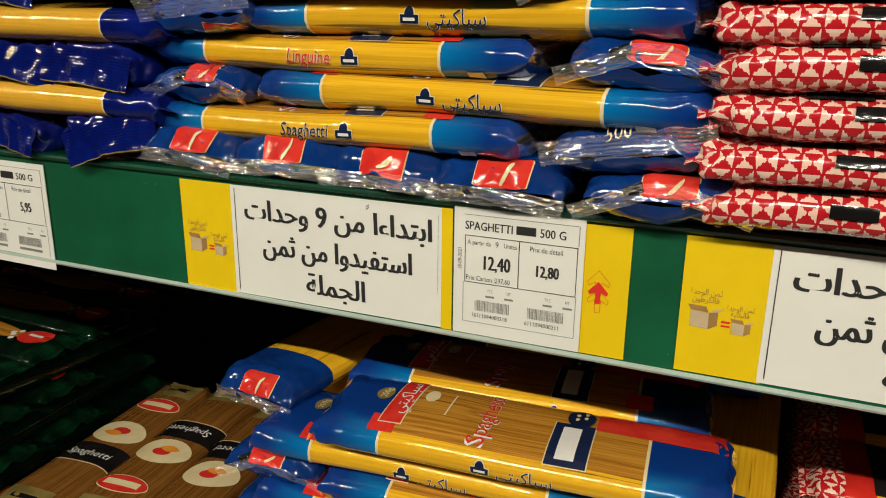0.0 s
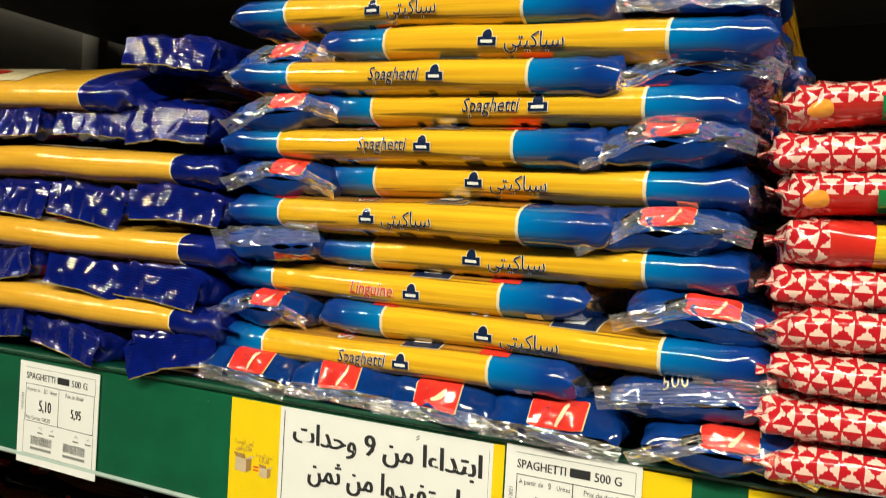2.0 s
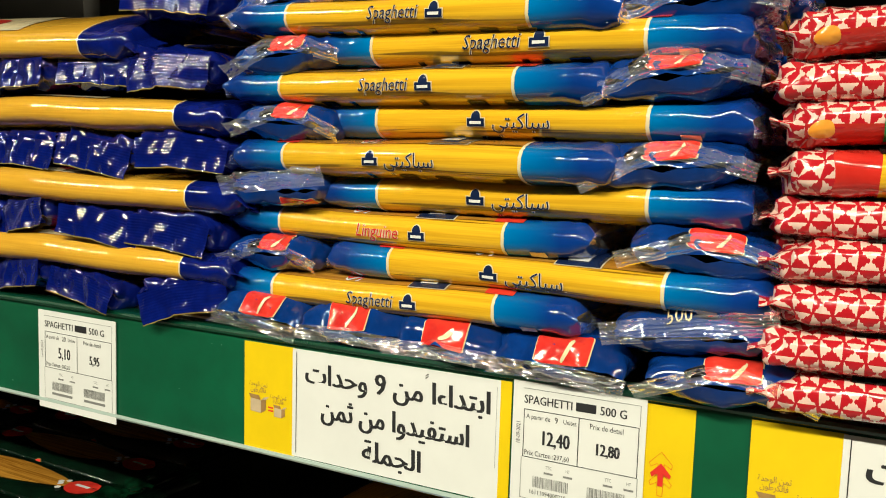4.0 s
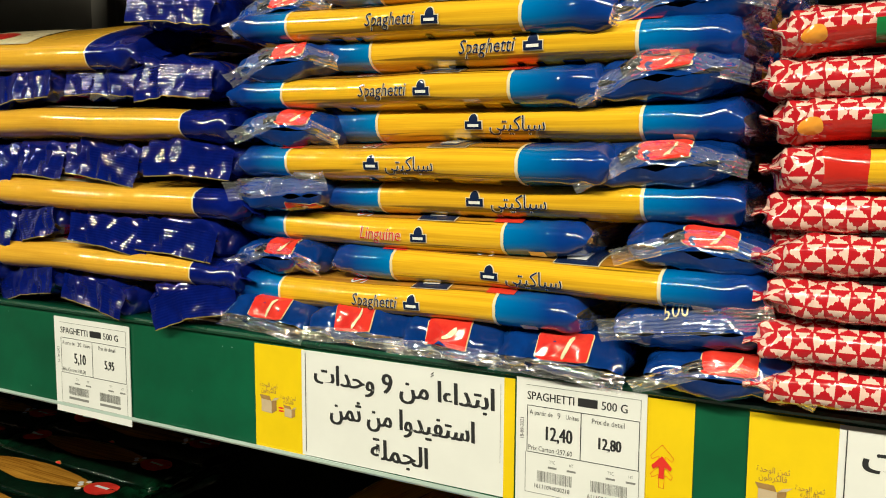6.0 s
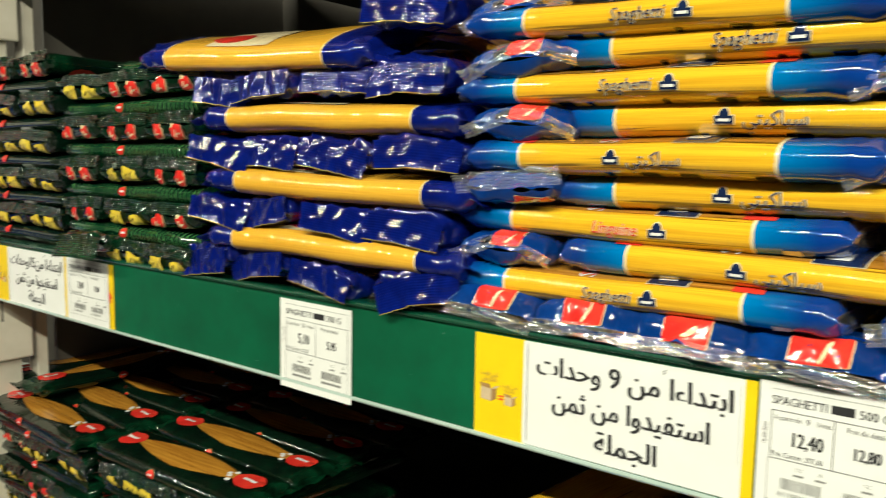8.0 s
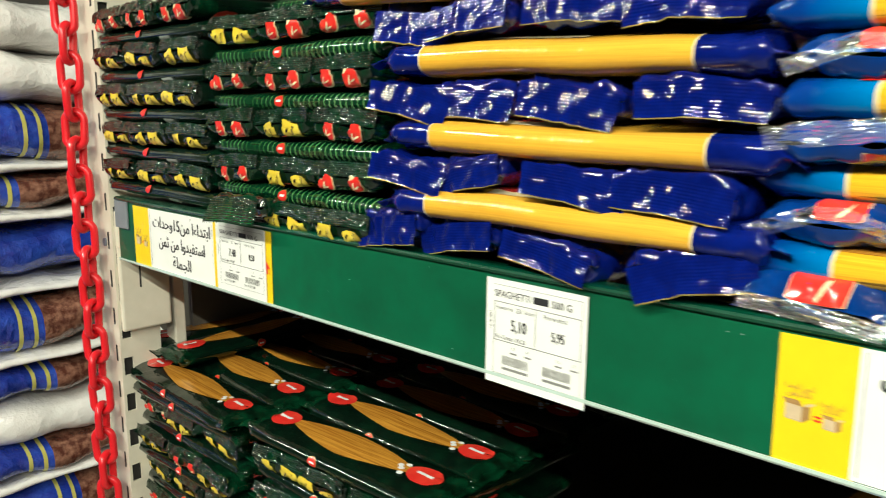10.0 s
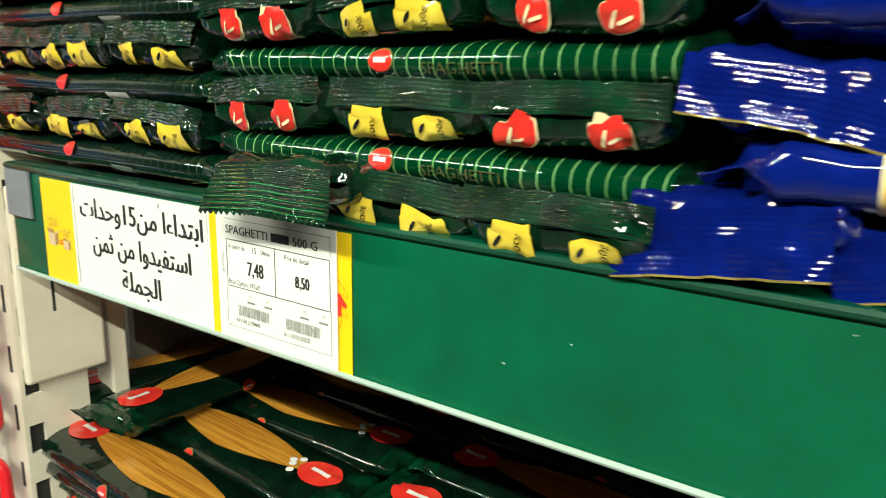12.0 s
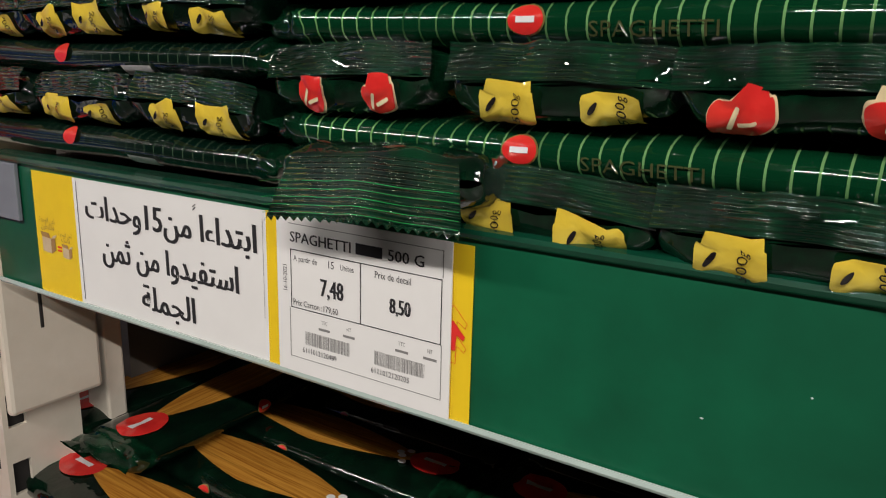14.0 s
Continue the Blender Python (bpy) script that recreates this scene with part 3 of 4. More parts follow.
def letters(name, mat, parent, text, x, z, size, y, align="left", turn=0, squeeze=1.0, bold=0.0):
    pts, faces, width = text_shape(text)
    shift = {"left": 0.0, "centre": -width / 2, "right": -width}[align]
    co, si = math.cos(radians(turn)), math.sin(radians(turn))
    verts, out = [], []
    for k, dx in enumerate((0.0, bold) if bold else (0.0,)):
        b = len(verts)
        for px, pz in pts:
            u, v = (px + shift) * size * squeeze + dx, pz * size
            verts.append((x + u * co - v * si, y - 0.00002 * k, z + u * si + v * co))
        out += [tuple(i + b for i in f) for f in faces]
    return part(name, mesh_of(name, verts, out, mat), parent)


def outline(parent, x0, x1, z0, z1, t, y, mat="ink", name="ruled_box"):
    flat(name, mat, parent, [(x0, x1, z1 - t, z1), (x0, x1, z0, z0 + t), (x0, x0 + t, z0 + t, z1 - t), (x1 - t, x1, z0 + t, z1 - t)], y)


def barcode(parent, x0, x1, z0, z1, y, rng):
    quads, x = [], x0
    while x < x1:
        w = rng.choice((0.00018, 0.00018, 0.00034, 0.0005))
        quads.append((x, x + w, z0, z1))
        x += w + rng.choice((0.0002, 0.0003, 0.0004))
    flat("barcode", "ink_grey", parent, quads, y)


def price_ticket(parent, x0, x1, z0, z1, y, units, small, large, carton, codes, date, seed):
    """A white price ticket with its ruled boxes, words, prices and bar codes."""
    rng = random.Random(seed)
    w, h = x1 - x0, z1 - z0
    X, Z = (lambda f: x0 + f * w), (lambda f: z0 + f * h)
    paper = part("ticket_paper", box("ticket_paper", "paper", x0, x1, y - 0.0006, y, z0, z1), parent)
    e = y - 0.0008
    letters("title", "ink", parent, "SPAGHETTI", X(0.09), Z(0.835), h * 0.092, e, squeeze=0.37 * w / (text_shape("SPAGHETTI")[2] * h * 0.092), bold=0.0002)
    flat("brand_bar", "ink", parent, [(X(0.49), X(0.64), Z(0.835), Z(0.90))], e)
    letters("title", "ink", parent, "500 G", X(0.67), Z(0.835), h * 0.092, e, squeeze=0.19 * w / (text_shape("500 G")[2] * h * 0.092), bold=0.0002)
    flat("ruled_line", "ink_grey", parent, [(X(0.08), X(0.96), Z(0.945), Z(0.949)), (X(0.956), X(0.96), Z(0.80), Z(0.945)), (X(0.08), X(0.96), Z(0.10), Z(0.104)), (X(0.08), X(0.084), Z(0.10), Z(0.42)), (X(0.956), X(0.96), Z(0.10), Z(0.42))], e)
    outline(parent, X(0.09), X(0.52), Z(0.42), Z(0.79), 0.0004, e)
    outline(parent, X(0.515), X(0.955), Z(0.42), Z(0.79), 0.0004, e)
    letters("small_print", "ink", parent, "A partir de", X(0.11), Z(0.72), h * 0.052, e, squeeze=0.8)
    letters("unit_count", "ink", parent, units, X(0.345), Z(0.715), h * 0.066, e, "centre", squeeze=0.85)
    letters("small_print", "ink", parent, "Unites", X(0.40), Z(0.72), h * 0.052, e, squeeze=0.75)
    letters("small_print", "ink", parent, "Prix de detail", X(0.60), Z(0.72), h * 0.058, e, squeeze=0.8)
    letters("price", "ink", parent, small, X(0.345), Z(0.535), h * 0.155, e, "centre", squeeze=0.66, bold=0.0006)
    letters("price", "ink", parent, large, X(0.735), Z(0.535), h * 0.125, e, "centre", squeeze=0.66, bold=0.0006)
    letters("small_print", "ink", parent, "Prix Carton :" + carton, X(0.105), Z(0.44), h * 0.056, e, squeeze=0.78)
    letters("date", "ink", parent, date, X(0.065), Z(0.52), h * 0.045, e, turn=90, squeeze=0.85)
    for fx, word in ((0.30, "TTC"), (0.45, "HT"), (0.75, "TTC"), (0.90, "HT")):
        letters("small_print", "ink_grey", parent, word, X(fx), Z(0.355), h * 0.036, e, "centre", squeeze=0.7)
        flat("print_bar", "ink_grey", parent, [(X(fx - 0.035), X(fx + 0.035), Z(0.315), Z(0.33))], e)
    for fx, code in ((0.18, codes[0]), (0.60, codes[1])):
        barcode(parent, X(fx), X(fx + 0.27), Z(0.20), Z(0.285), e, rng)
        if code:
            letters("bar_number", "ink", parent, code, X(fx - 0.02), Z(0.145), h * 0.048, e, squeeze=0.86)
        else:
            flat("print_bar", "ink_grey", parent, [(X(fx), X(fx + 0.27), Z(0.150), Z(0.175))], e)


def carton_picture(parent, cx, cz, s, y):
    """A small printed picture of an open carton."""
    polygon("carton_front", "carton_light", parent, [(cx - s, cz - s), (cx + 0.35 * s, cz - s * 1.1), (cx + 0.35 * s, cz + 0.25 * s), (cx - s, cz + 0.35 * s)], y)
    polygon("carton_side", "carton", parent, [(cx + 0.35 * s, cz - s * 1.1), (cx + s, cz - 0.7 * s), (cx + s, cz + 0.4 * s), (cx + 0.35 * s, cz + 0.25 * s)], y)
    polygon("carton_flap", "carton", parent, [(cx - s, cz + 0.36 * s), (cx + 0.3 * s, cz + 0.27 * s), (cx + 0.1 * s, cz + 0.75 * s), (cx - 1.25 * s, cz + 0.8 * s)], y)
    polygon("carton_flap", "carton_light", parent, [(cx + 0.38 * s, cz + 0.27 * s), (cx + 1.02 * s, cz + 0.42 * s), (cx + 1.4 * s, cz + 0.75 * s), (cx + 0.75 * s, cz + 0.6 * s)], y)


def arrow(parent, cx, cz, s, y):
    """A red upright arrow over the outlines of two more."""
    def shape(k, dz):
        pts = [(-0.20, -1.0), (0.20, -1.0), (0.24, 0.05), (0.72, -0.28), (0.85, 0.02), (0.0, 0.95), (-0.85, 0.02), (-0.72, -0.28), (-0.24, 0.05)]
        return [(cx + px * s * k, cz + dz + pz * s * k) for px, pz in pts]
    for dz, k in ((0.85 * s, 1.15), (-0.75 * s, 1.1)):
        pts = shape(k, dz)
        verts, faces = [], []
        t = 0.0002
        for i in range(len(pts)):
            (ax, az), (bx, bz) = pts[i], pts[(i + 1) % len(pts)]
            d = math.hypot(bx - ax, bz - az)
            ox, oz = -(bz - az) / d * t, (bx - ax) / d * t
            b = len(verts)
            verts += [(ax, y, az), (bx, y, bz), (bx + ox, y, bz + oz), (ax + ox, y, az + oz)]
            faces.append((b, b + 1, b + 2, b + 3))
        part("arrow_outline", mesh_of("arrow_outline", verts, faces, "ink_red"), parent)
    polygon("arrow", "ink_red", parent, shape(1.0, 0.0), y - 0.0002)


def offer_card(x0, number, tight, ticket, paper="paper", name_units=True):
    """The long shelf card: yellow field, offer in three lines, price ticket, yellow field with arrow."""
    c = thing("offer_card", "white and yellow shelf card with an Arabic wholesale offer", "price card", "offer cards in the rail")
    c.matrix_basis = pose(x0, 0.4, RAIL_Z)
    z0, z1, y = -0.0685, 0.0008, -0.0006
    field = part("yellow_field", box("yellow_field", "paper_yellow", 0.0, 0.040, y - 0.0003, y, z0, z1), c, "yellow printed field")
    sign = part("sign_paper", box("sign_paper", paper, 0.0383, 0.1835, y - 0.0004, y, z0 + 0.0005, z1 - 0.0002), c)
    part("yellow_edge", box("yellow_edge", "paper_yellow", 0.1776, 0.1840, y - 0.00045, y - 0.0001, z0, z1), c)
    arrow_field = part("yellow_field", box("yellow_field", "paper_yellow", 0.2450, 0.2790, y - 0.0004, y, z0, z1), c, "yellow printed field with a red arrow")
    e = y - 0.0006
    carton_picture(field, 0.0115, -0.038, 0.0062, e)
    carton_picture(field, 0.0285, -0.041, 0.0042, e)
    flat("equals_sign", "ink_red", field, [(0.0195, 0.0235, -0.0425, -0.0415), (0.0195, 0.0235, -0.0405, -0.0395)], e)
    for line, (tx, tz, ts) in enumerate(((0.0115, -0.0275, 0.0042), (0.0115, -0.0312, 0.0042), (0.0275, -0.0335, 0.0036), (0.0275, -0.0365, 0.0036))):
        letters("small_line", "carton", field, arabic(("ثمن الوحدة", "فالكرطون", "ثمن الوحدة", "فالباكية")[line]), tx, tz, ts, e, "centre", squeeze=0.8)
    flat("ruled_line", "ink", c, [(0.0412, 0.0417, z0 + 0.003, z1 - 0.002)], e)
    flat("ruled_line", "ink_grey", c, [(0.1755, 0.1757, z0 + 0.02, z1 - 0.004)], e)
    lines = ("ابتداءا من" + ("" if tight else " ") + number + ("" if tight else " ") + "وحدات", "استفيدوا من ثمن", "الجملة")
    for words, wide, cz in zip(lines, (0.123, 0.099, 0.039), (-0.0192, -0.0400, -0.0608)):
        size = 0.0178
        _, _, width = text_shape(arabic(words))
        letters("offer_line", "ink", sign, arabic(words), 0.1095, cz, size, e, "centre", squeeze=wide / (width * size), bold=0.0011)
    for k in (0, 1):
        polygon("vowel_mark", "ink", sign, [(0.1315 + 0.0, -0.0052 + k * 0.0014), (0.1335, -0.0038 + k * 0.0014), (0.1335, -0.0032 + k * 0.0014), (0.1315, -0.0046 + k * 0.0014)], e)
    arrow(arrow_field, 0.2715 if tight else 0.2640, -0.034, 0.0060, e - 0.0002)
    if ticket:
        price_ticket(c, ticket[0], ticket[1], z0 + 0.0005, z1 + ticket[2], y - 0.0012, *ticket[3:])
    return c


offer_card(-0.3745, "9", False, (0.1855, 0.2560, 0.0022, "9", "12,40", "12,80", "297,60", ("16111094000218", "6111094000211"), "18-09-2021", 1))
offer_card(-0.0705, "9", False, None)
tria_card = offer_card(-1.1350, "15", True, (0.1850, 0.2710, 0.0005, "15", "7,48", "8,50", "179,60", ("6111012120489", "6111012120205"), "16-10-2021", 2))
tria_card.matrix_basis = pose(-1.1265, 0.4, RAIL_Z + 0.0025, 0, 0.2, 0) @ Matrix.Diagonal((1.03, 1, 1, 1))
ticket_card = thing("price_ticket", "white price ticket with two prices and bar codes", "price ticket")
ticket_card.matrix_basis = pose(-0.5735, 0.4, RAIL_Z, 0, 0.6, 0)
price_ticket(ticket_card, 0.0, 0.0825, -0.0745, 0.0005, -0.0012, "20", "5,10", "5,95", "100,20", ("", ""), "16-10-2021", 3)

# ---- pasta bags ----


AR = "arabic"


def long_blue(seed, kind, side):
    """Blue and amber spaghetti bag; kind is the word on its side."""
    rng = random.Random(seed)
    p = Pack(0.250, 0.076, 0.0238, seed, 0.156, fin=0.006, fold=(0.25, rng.choice((-1, 1)) * 1.0), crush=0.0018, square=2.8, blunt=0.8, pinch=0.34)
    label = {"Spaghetti": "blue and amber plastic bag of spaghetti lying lengthwise", "Linguine": "blue and amber plastic bag of linguine lying lengthwise"}.get(kind, "blue and amber spaghetti bag with Arabic lettering")
    t = thing("spaghetti_bag", label, "pasta bag", "blue spaghetti bags")
    w = p.w
    p.skin("end_wrap", "blue", -p.l, -w, 16, t, "blue printed film end")
    p.skin("side_print", "amber", -w, w, 14, t, "amber printed film over the strands")
    p.skin("end_wrap", "blue", w, p.l, 16, t, "blue printed film end")
    p.skin("seal", "clear", -p.l - p.fin, -p.l, 3, t, "clear crimped seal")
    p.skin("seal", "clear", p.l, p.l + p.fin, 3, t, "clear crimped seal")
    for x in (-w, w):
        p.patch("gold_line", "cream", x - 0.0009, x + 0.0009, -1.45, 2.2, t, "cream printed line", 1, 14, 0.0004)
    if kind == "Spaghetti" or kind == "Linguine":
        p.words("lettering", "navy" if kind == "Spaghetti" else "red_print", kind, -0.0015, 0.0, 0.0098, t, squeeze=0.92, slant=0.22)
        bx = 0.025
    else:
        p.words("lettering", "navy", arabic("سباكيتي"), 0.0125, -0.0005, 0.0105, t, squeeze=0.95)
        bx = -0.0135
    word = arabic("سباكيتي") if kind == AR else kind
    for dx in (-0.00045, 0.00045):
        p.words("lettering_rim", "cream", word, (0.0125 if kind == AR else -0.0015) + dx, -0.0005 if kind == AR else 0.0, 0.0105 if kind == AR else 0.0098, t, squeeze=0.95 if kind == AR else 0.92, off=0.0006, slant=0.0 if kind == AR else 0.22)
    plate = p.patch("brand_plate", "navy", bx - 0.0052, bx + 0.0052, p.a_front(-0.0034), p.a_front(0.0006), t, "", 4, 3, 0.0008)
    p.patch("plate_rim", "cream", bx - 0.0057, bx + 0.0057, p.a_front(-0.0039), p.a_front(0.0011), t, "", 4, 3, 0.0005)
    p.oval("crest_rim", "cream", bx, 0.0010, 0.0033, 0.0040, t, off=0.0004)
    p.oval("brand_crest", "navy", bx, 0.0010, 0.0027, 0.0034, t, off=0.0007)
    p.patch("brand_bar", "white_print", bx - 0.0034, bx + 0.0034, p.a_front(-0.0022), p.a_front(-0.0008), plate, "", 4, 1, 0.0011)
    tx = side * (w + 0.001)
    p.patch("red_tab", "red_print", tx - 0.0085, tx + 0.0085, 0.62, 1.2, t, "red printed tab", 4, 3)
    for k in range(5):
        bx2 = rng.uniform(-w * 0.8, w * 0.9)
        p.patch("bar_print", "black_print", bx2, bx2 + rng.choice((0.004, 0.011)), p.a_front(-0.0104), p.a_front(-0.0086), t, "", 3, 1, 0.0005)
    if seed % 2:
        p.patch("date_sticker", "cream", 0.093, 0.102, p.a_front(-0.0085), p.a_front(-0.006), t, "", 3, 1, 0.0006)
    # the broad top, seen on the lower shelf
    p.patch("top_window", "strands", -w + 0.001, w - 0.001, p.a_top(-0.032), p.a_top(0.036), t, "clear window over the strands", 12, 10, 0.0004)
    p.patch("plate_edge", "cream", 0.0215, 0.0465, p.a_top(-0.0335), p.a_top(0.0085), t, "", 6, 6, 0.0007)
    top_plate = p.patch("top_plate", "navy", 0.0222, 0.0458, p.a_top(-0.033), p.a_top(0.008), t, "dark blue brand plate", 6, 6, 0.0010)
    p.oval("top_crest", "navy", 0.036, 0.018, 0.0085, 0.013, t, True, "", 0.0010)
    for k in range(4):
        p.oval("crest_ear", "cream", 0.036 + (k % 2 - 0.5) * 0.005, 0.015 + 0.003 * k, 0.0012, 0.0022, t, True, "", 0.0013)
    p.patch("brand_bar", "white_print", 0.0275, 0.0385, p.a_top(-0.029), p.a_top(0.003), top_plate, "", 3, 5, 0.0014)
    p.patch("top_line", "cream", -0.045, -0.044, p.a_top(-0.010), p.a_top(0.016), t, "", 1, 5, 0.0009)
    badge = p.oval("weight_badge", "gilt", -w - 0.012, 0.006, 0.0055, 0.0085, t, True, "", 0.0009)
    p.words("weight_mark", "cream", "250g", -w - 0.012, 0.006, 0.0062, badge, True, 90, 0.0012)
    p.patch("band_edge", "cream", -w - 0.0048, -w + 0.0108, p.a_top(-0.0258), p.a_top(0.0308), t, "", 3, 6, 0.0006)
    band = p.patch("top_band", "red_print", -w - 0.004, -w + 0.010, p.a_top(-0.025), p.a_top(0.03), t, "red printed band", 3, 6, 0.0009)
    p.words("band_lettering", "white_print", arabic("سباكيتي"), -w + 0.003, 0.004, 0.0125, band, True, 90, 0.0012)
    p.oval("badge", "cream", -w + 0.019, 0.010, 0.0045, 0.0075, t, True, "", 0.0009)
    p.patch("top_corner", "red_print", w - 0.032, p.l * 0.97, p.a_top(0.006), p.a_top(0.036), t, "red printed corner", 8, 4, 0.0008)
    p.words("top_lettering_rim", "white_print", "Spaghetti", -0.020, -0.001, 0.0165, t, True, 90, 0.0008, 1.04)
    p.words("top_lettering", "red_print", "Spaghetti", -0.020, -0.001, 0.0160, t, True, 90, 0.0011)
    return t


def end_blue(seed, fold):
    """The same bag with its crumpled end to the aisle; fold tells how its clear seal lies."""
    rng = random.Random(seed)
    p = Pack(0.250, 0.0725, 0.0235, seed, 0.156, crush=0.0017, lift=-0.45 if fold == "down" else -0.1, wave=0.001, square=2.8, blunt=1.7 if fold == "down" else 1.2)
    t = thing("spaghetti_bag", {"down": "blue spaghetti bag, red patch, clear seal hanging down", "tent": "blue spaghetti bag, red patch, clear seal folded to a peak"}.get(fold, "blue spaghetti bag with a broad clear seal lying aslant"), "pasta bag", "blue spaghetti bags")
    d, h = p.d, p.h
    p.skin("side_print", "amber", -p.w, p.w, 8, t)
    p.skin("end_wrap", "blue", -p.l, -p.w, 6, t)
    p.skin("end_wrap", "blue_end", p.w, p.l, 30, t, "crumpled blue film end", 44)
    c = rng.uniform(-0.006, 0.006)
    if fold == "down":
        paths = [([(-1.0 * d, 0.15 * h), (c, 0.25 * h), (1.0 * d, 0.05 * h)], -0.0085)]
        patch = (c, 0.52 * h, 0.0140, 0.40 * h)
    elif fold == "tent":
        k = rng.uniform(-0.25, 0.1) * d
        paths = [([(-1.08 * d, -0.95 * h), (k - 0.12 * d, 0.15 * h), (k + 0.2 * d, 0.2 * h), (1.08 * d, -0.75 * h)], 0.0085)]
        patch = (k + 0.1 * d, 0.60 * h, 0.0125, 0.34 * h)
        p.end_print("dark_mark", "black_print", k - 0.35 * d, 0.42 * h, 0.0048, 0.0022, t, "", 9, 0.0012, 20)
    else:
        paths = [([(-1.1 * d, -0.35 * h), (0.2 * d, 0.05 * h), (1.1 * d, 0.25 * h)], 0.0120)]
        patch = (0.5 * d, -0.5 * h, 0.0120, 0.2 * h) if fold == "slant" else None
    for path, width in paths:
        p.flap("seal", "clear", path, width, t, "clear crimped seal", 0.002 if fold == "down" else 0.0035, 0.0, 0.0034)
    if patch:
        cu, cw, ru, rw = patch
        p.end_print("gold_line", "cream", cu, cw, ru + 0.0007, rw, t, "", 12, 0.0006)
        red = p.end_print("red_patch", "red_print", cu, cw, ru, rw, t, "red printed patch", 12, 0.0010)
        p.end_print("print_mark", "cream", cu + 0.003, cw, 0.0042, 0.0009, red, "", 4, 0.0014, rng.uniform(20, 60))
    if fold == "weight":
        p.end_letters("weight_mark", "cream", "500", -0.004, 0.78 * h, 0.0085, t, 8)
    return t


def long_ink(seed):
    """Dark blue and gold spaghetti bag, plain side."""
    p = Pack(0.29, 0.080, 0.026, seed, 0.206, fin=0.010, fold=(0.8, -0.4), crush=0.003, wave=0.0010, blunt=1.0, pinch=0.22)
    t = thing("spaghetti_bag", "dark blue and gold spaghetti bag lying lengthwise", "pasta bag", "dark blue spaghetti bags")
    p.skin("end_wrap", "ink_blue", -p.l, -p.w, 14, t, "dark blue film end")
    p.skin("side_print", "gold", -p.w, p.w, 18, t, "gold strands under clear film")
    p.skin("end_wrap", "ink_blue", p.w, p.l, 14, t, "dark blue film end")
    p.skin("seal", "ink_blue", -p.l - p.fin, -p.l, 3, t)
    p.skin("seal", "ink_blue", p.l, p.l + p.fin, 3, t)
    for x in (-p.w, p.w):
        p.patch("cream_line", "cream", x - 0.0006, x + 0.0006, -1.45, 2.2, t, "", 1, 14, 0.0004)
    p.patch("red_print", "red_print", p.w - 0.016, p.w - 0.003, p.a_front(-0.0125), p.a_front(-0.0105), t, "", 4, 2)
    p.patch("top_picture", "cream", -0.05, 0.03, p.a_top(-0.03), p.a_top(0.02), t, "", 8, 6, 0.0007)
    p.oval("top_badge", "red_print", -0.03, -0.012, 0.025, 0.012, t, True, "", 0.001)
    return t


def end_ink(seed, slope):
    """The dark blue bag with its end to the aisle, its seal folded down over the end."""
    rng = random.Random(seed)
    p = Pack(0.28, 0.083, 0.028, seed, 0.19, crush=0.0026, lift=0.15, wave=0.0012, square=3.0, blunt=0.9)
    t = thing("spaghetti_bag", "dark blue spaghetti bag with folded crumpled end", "pasta bag", "dark blue spaghetti bags")
    p.skin("side_print", "gold", -p.w, p.w, 8, t)
    p.skin("end_wrap", "ink_blue", -p.l, -p.w, 6, t)
    p.skin("end_wrap", "ink_blue", p.w, p.l, 30, t, "crumpled dark blue film end", 44)
    d, h = p.d, p.h
    k = rng.uniform(-0.2, 0.2) * d
    path = [(-0.92 * d, (0.35 - slope) * h), (k, (0.42 + abs(slope) * 0.3) * h), (0.92 * d, (0.35 + slope) * h)]
    wide = -rng.uniform(0.0185, 0.0225)
    p.flap("seal", "ink_seal", path, wide, t, "folded dark blue seal", 0.003, -0.03, 0.0017)
    p.flap("seal_edge", "gilt", path, wide * 1.03, t, "pale yellow edge line", 0.0032, -0.03, 0.0017, 0.965, 0.0, 1)
    return t


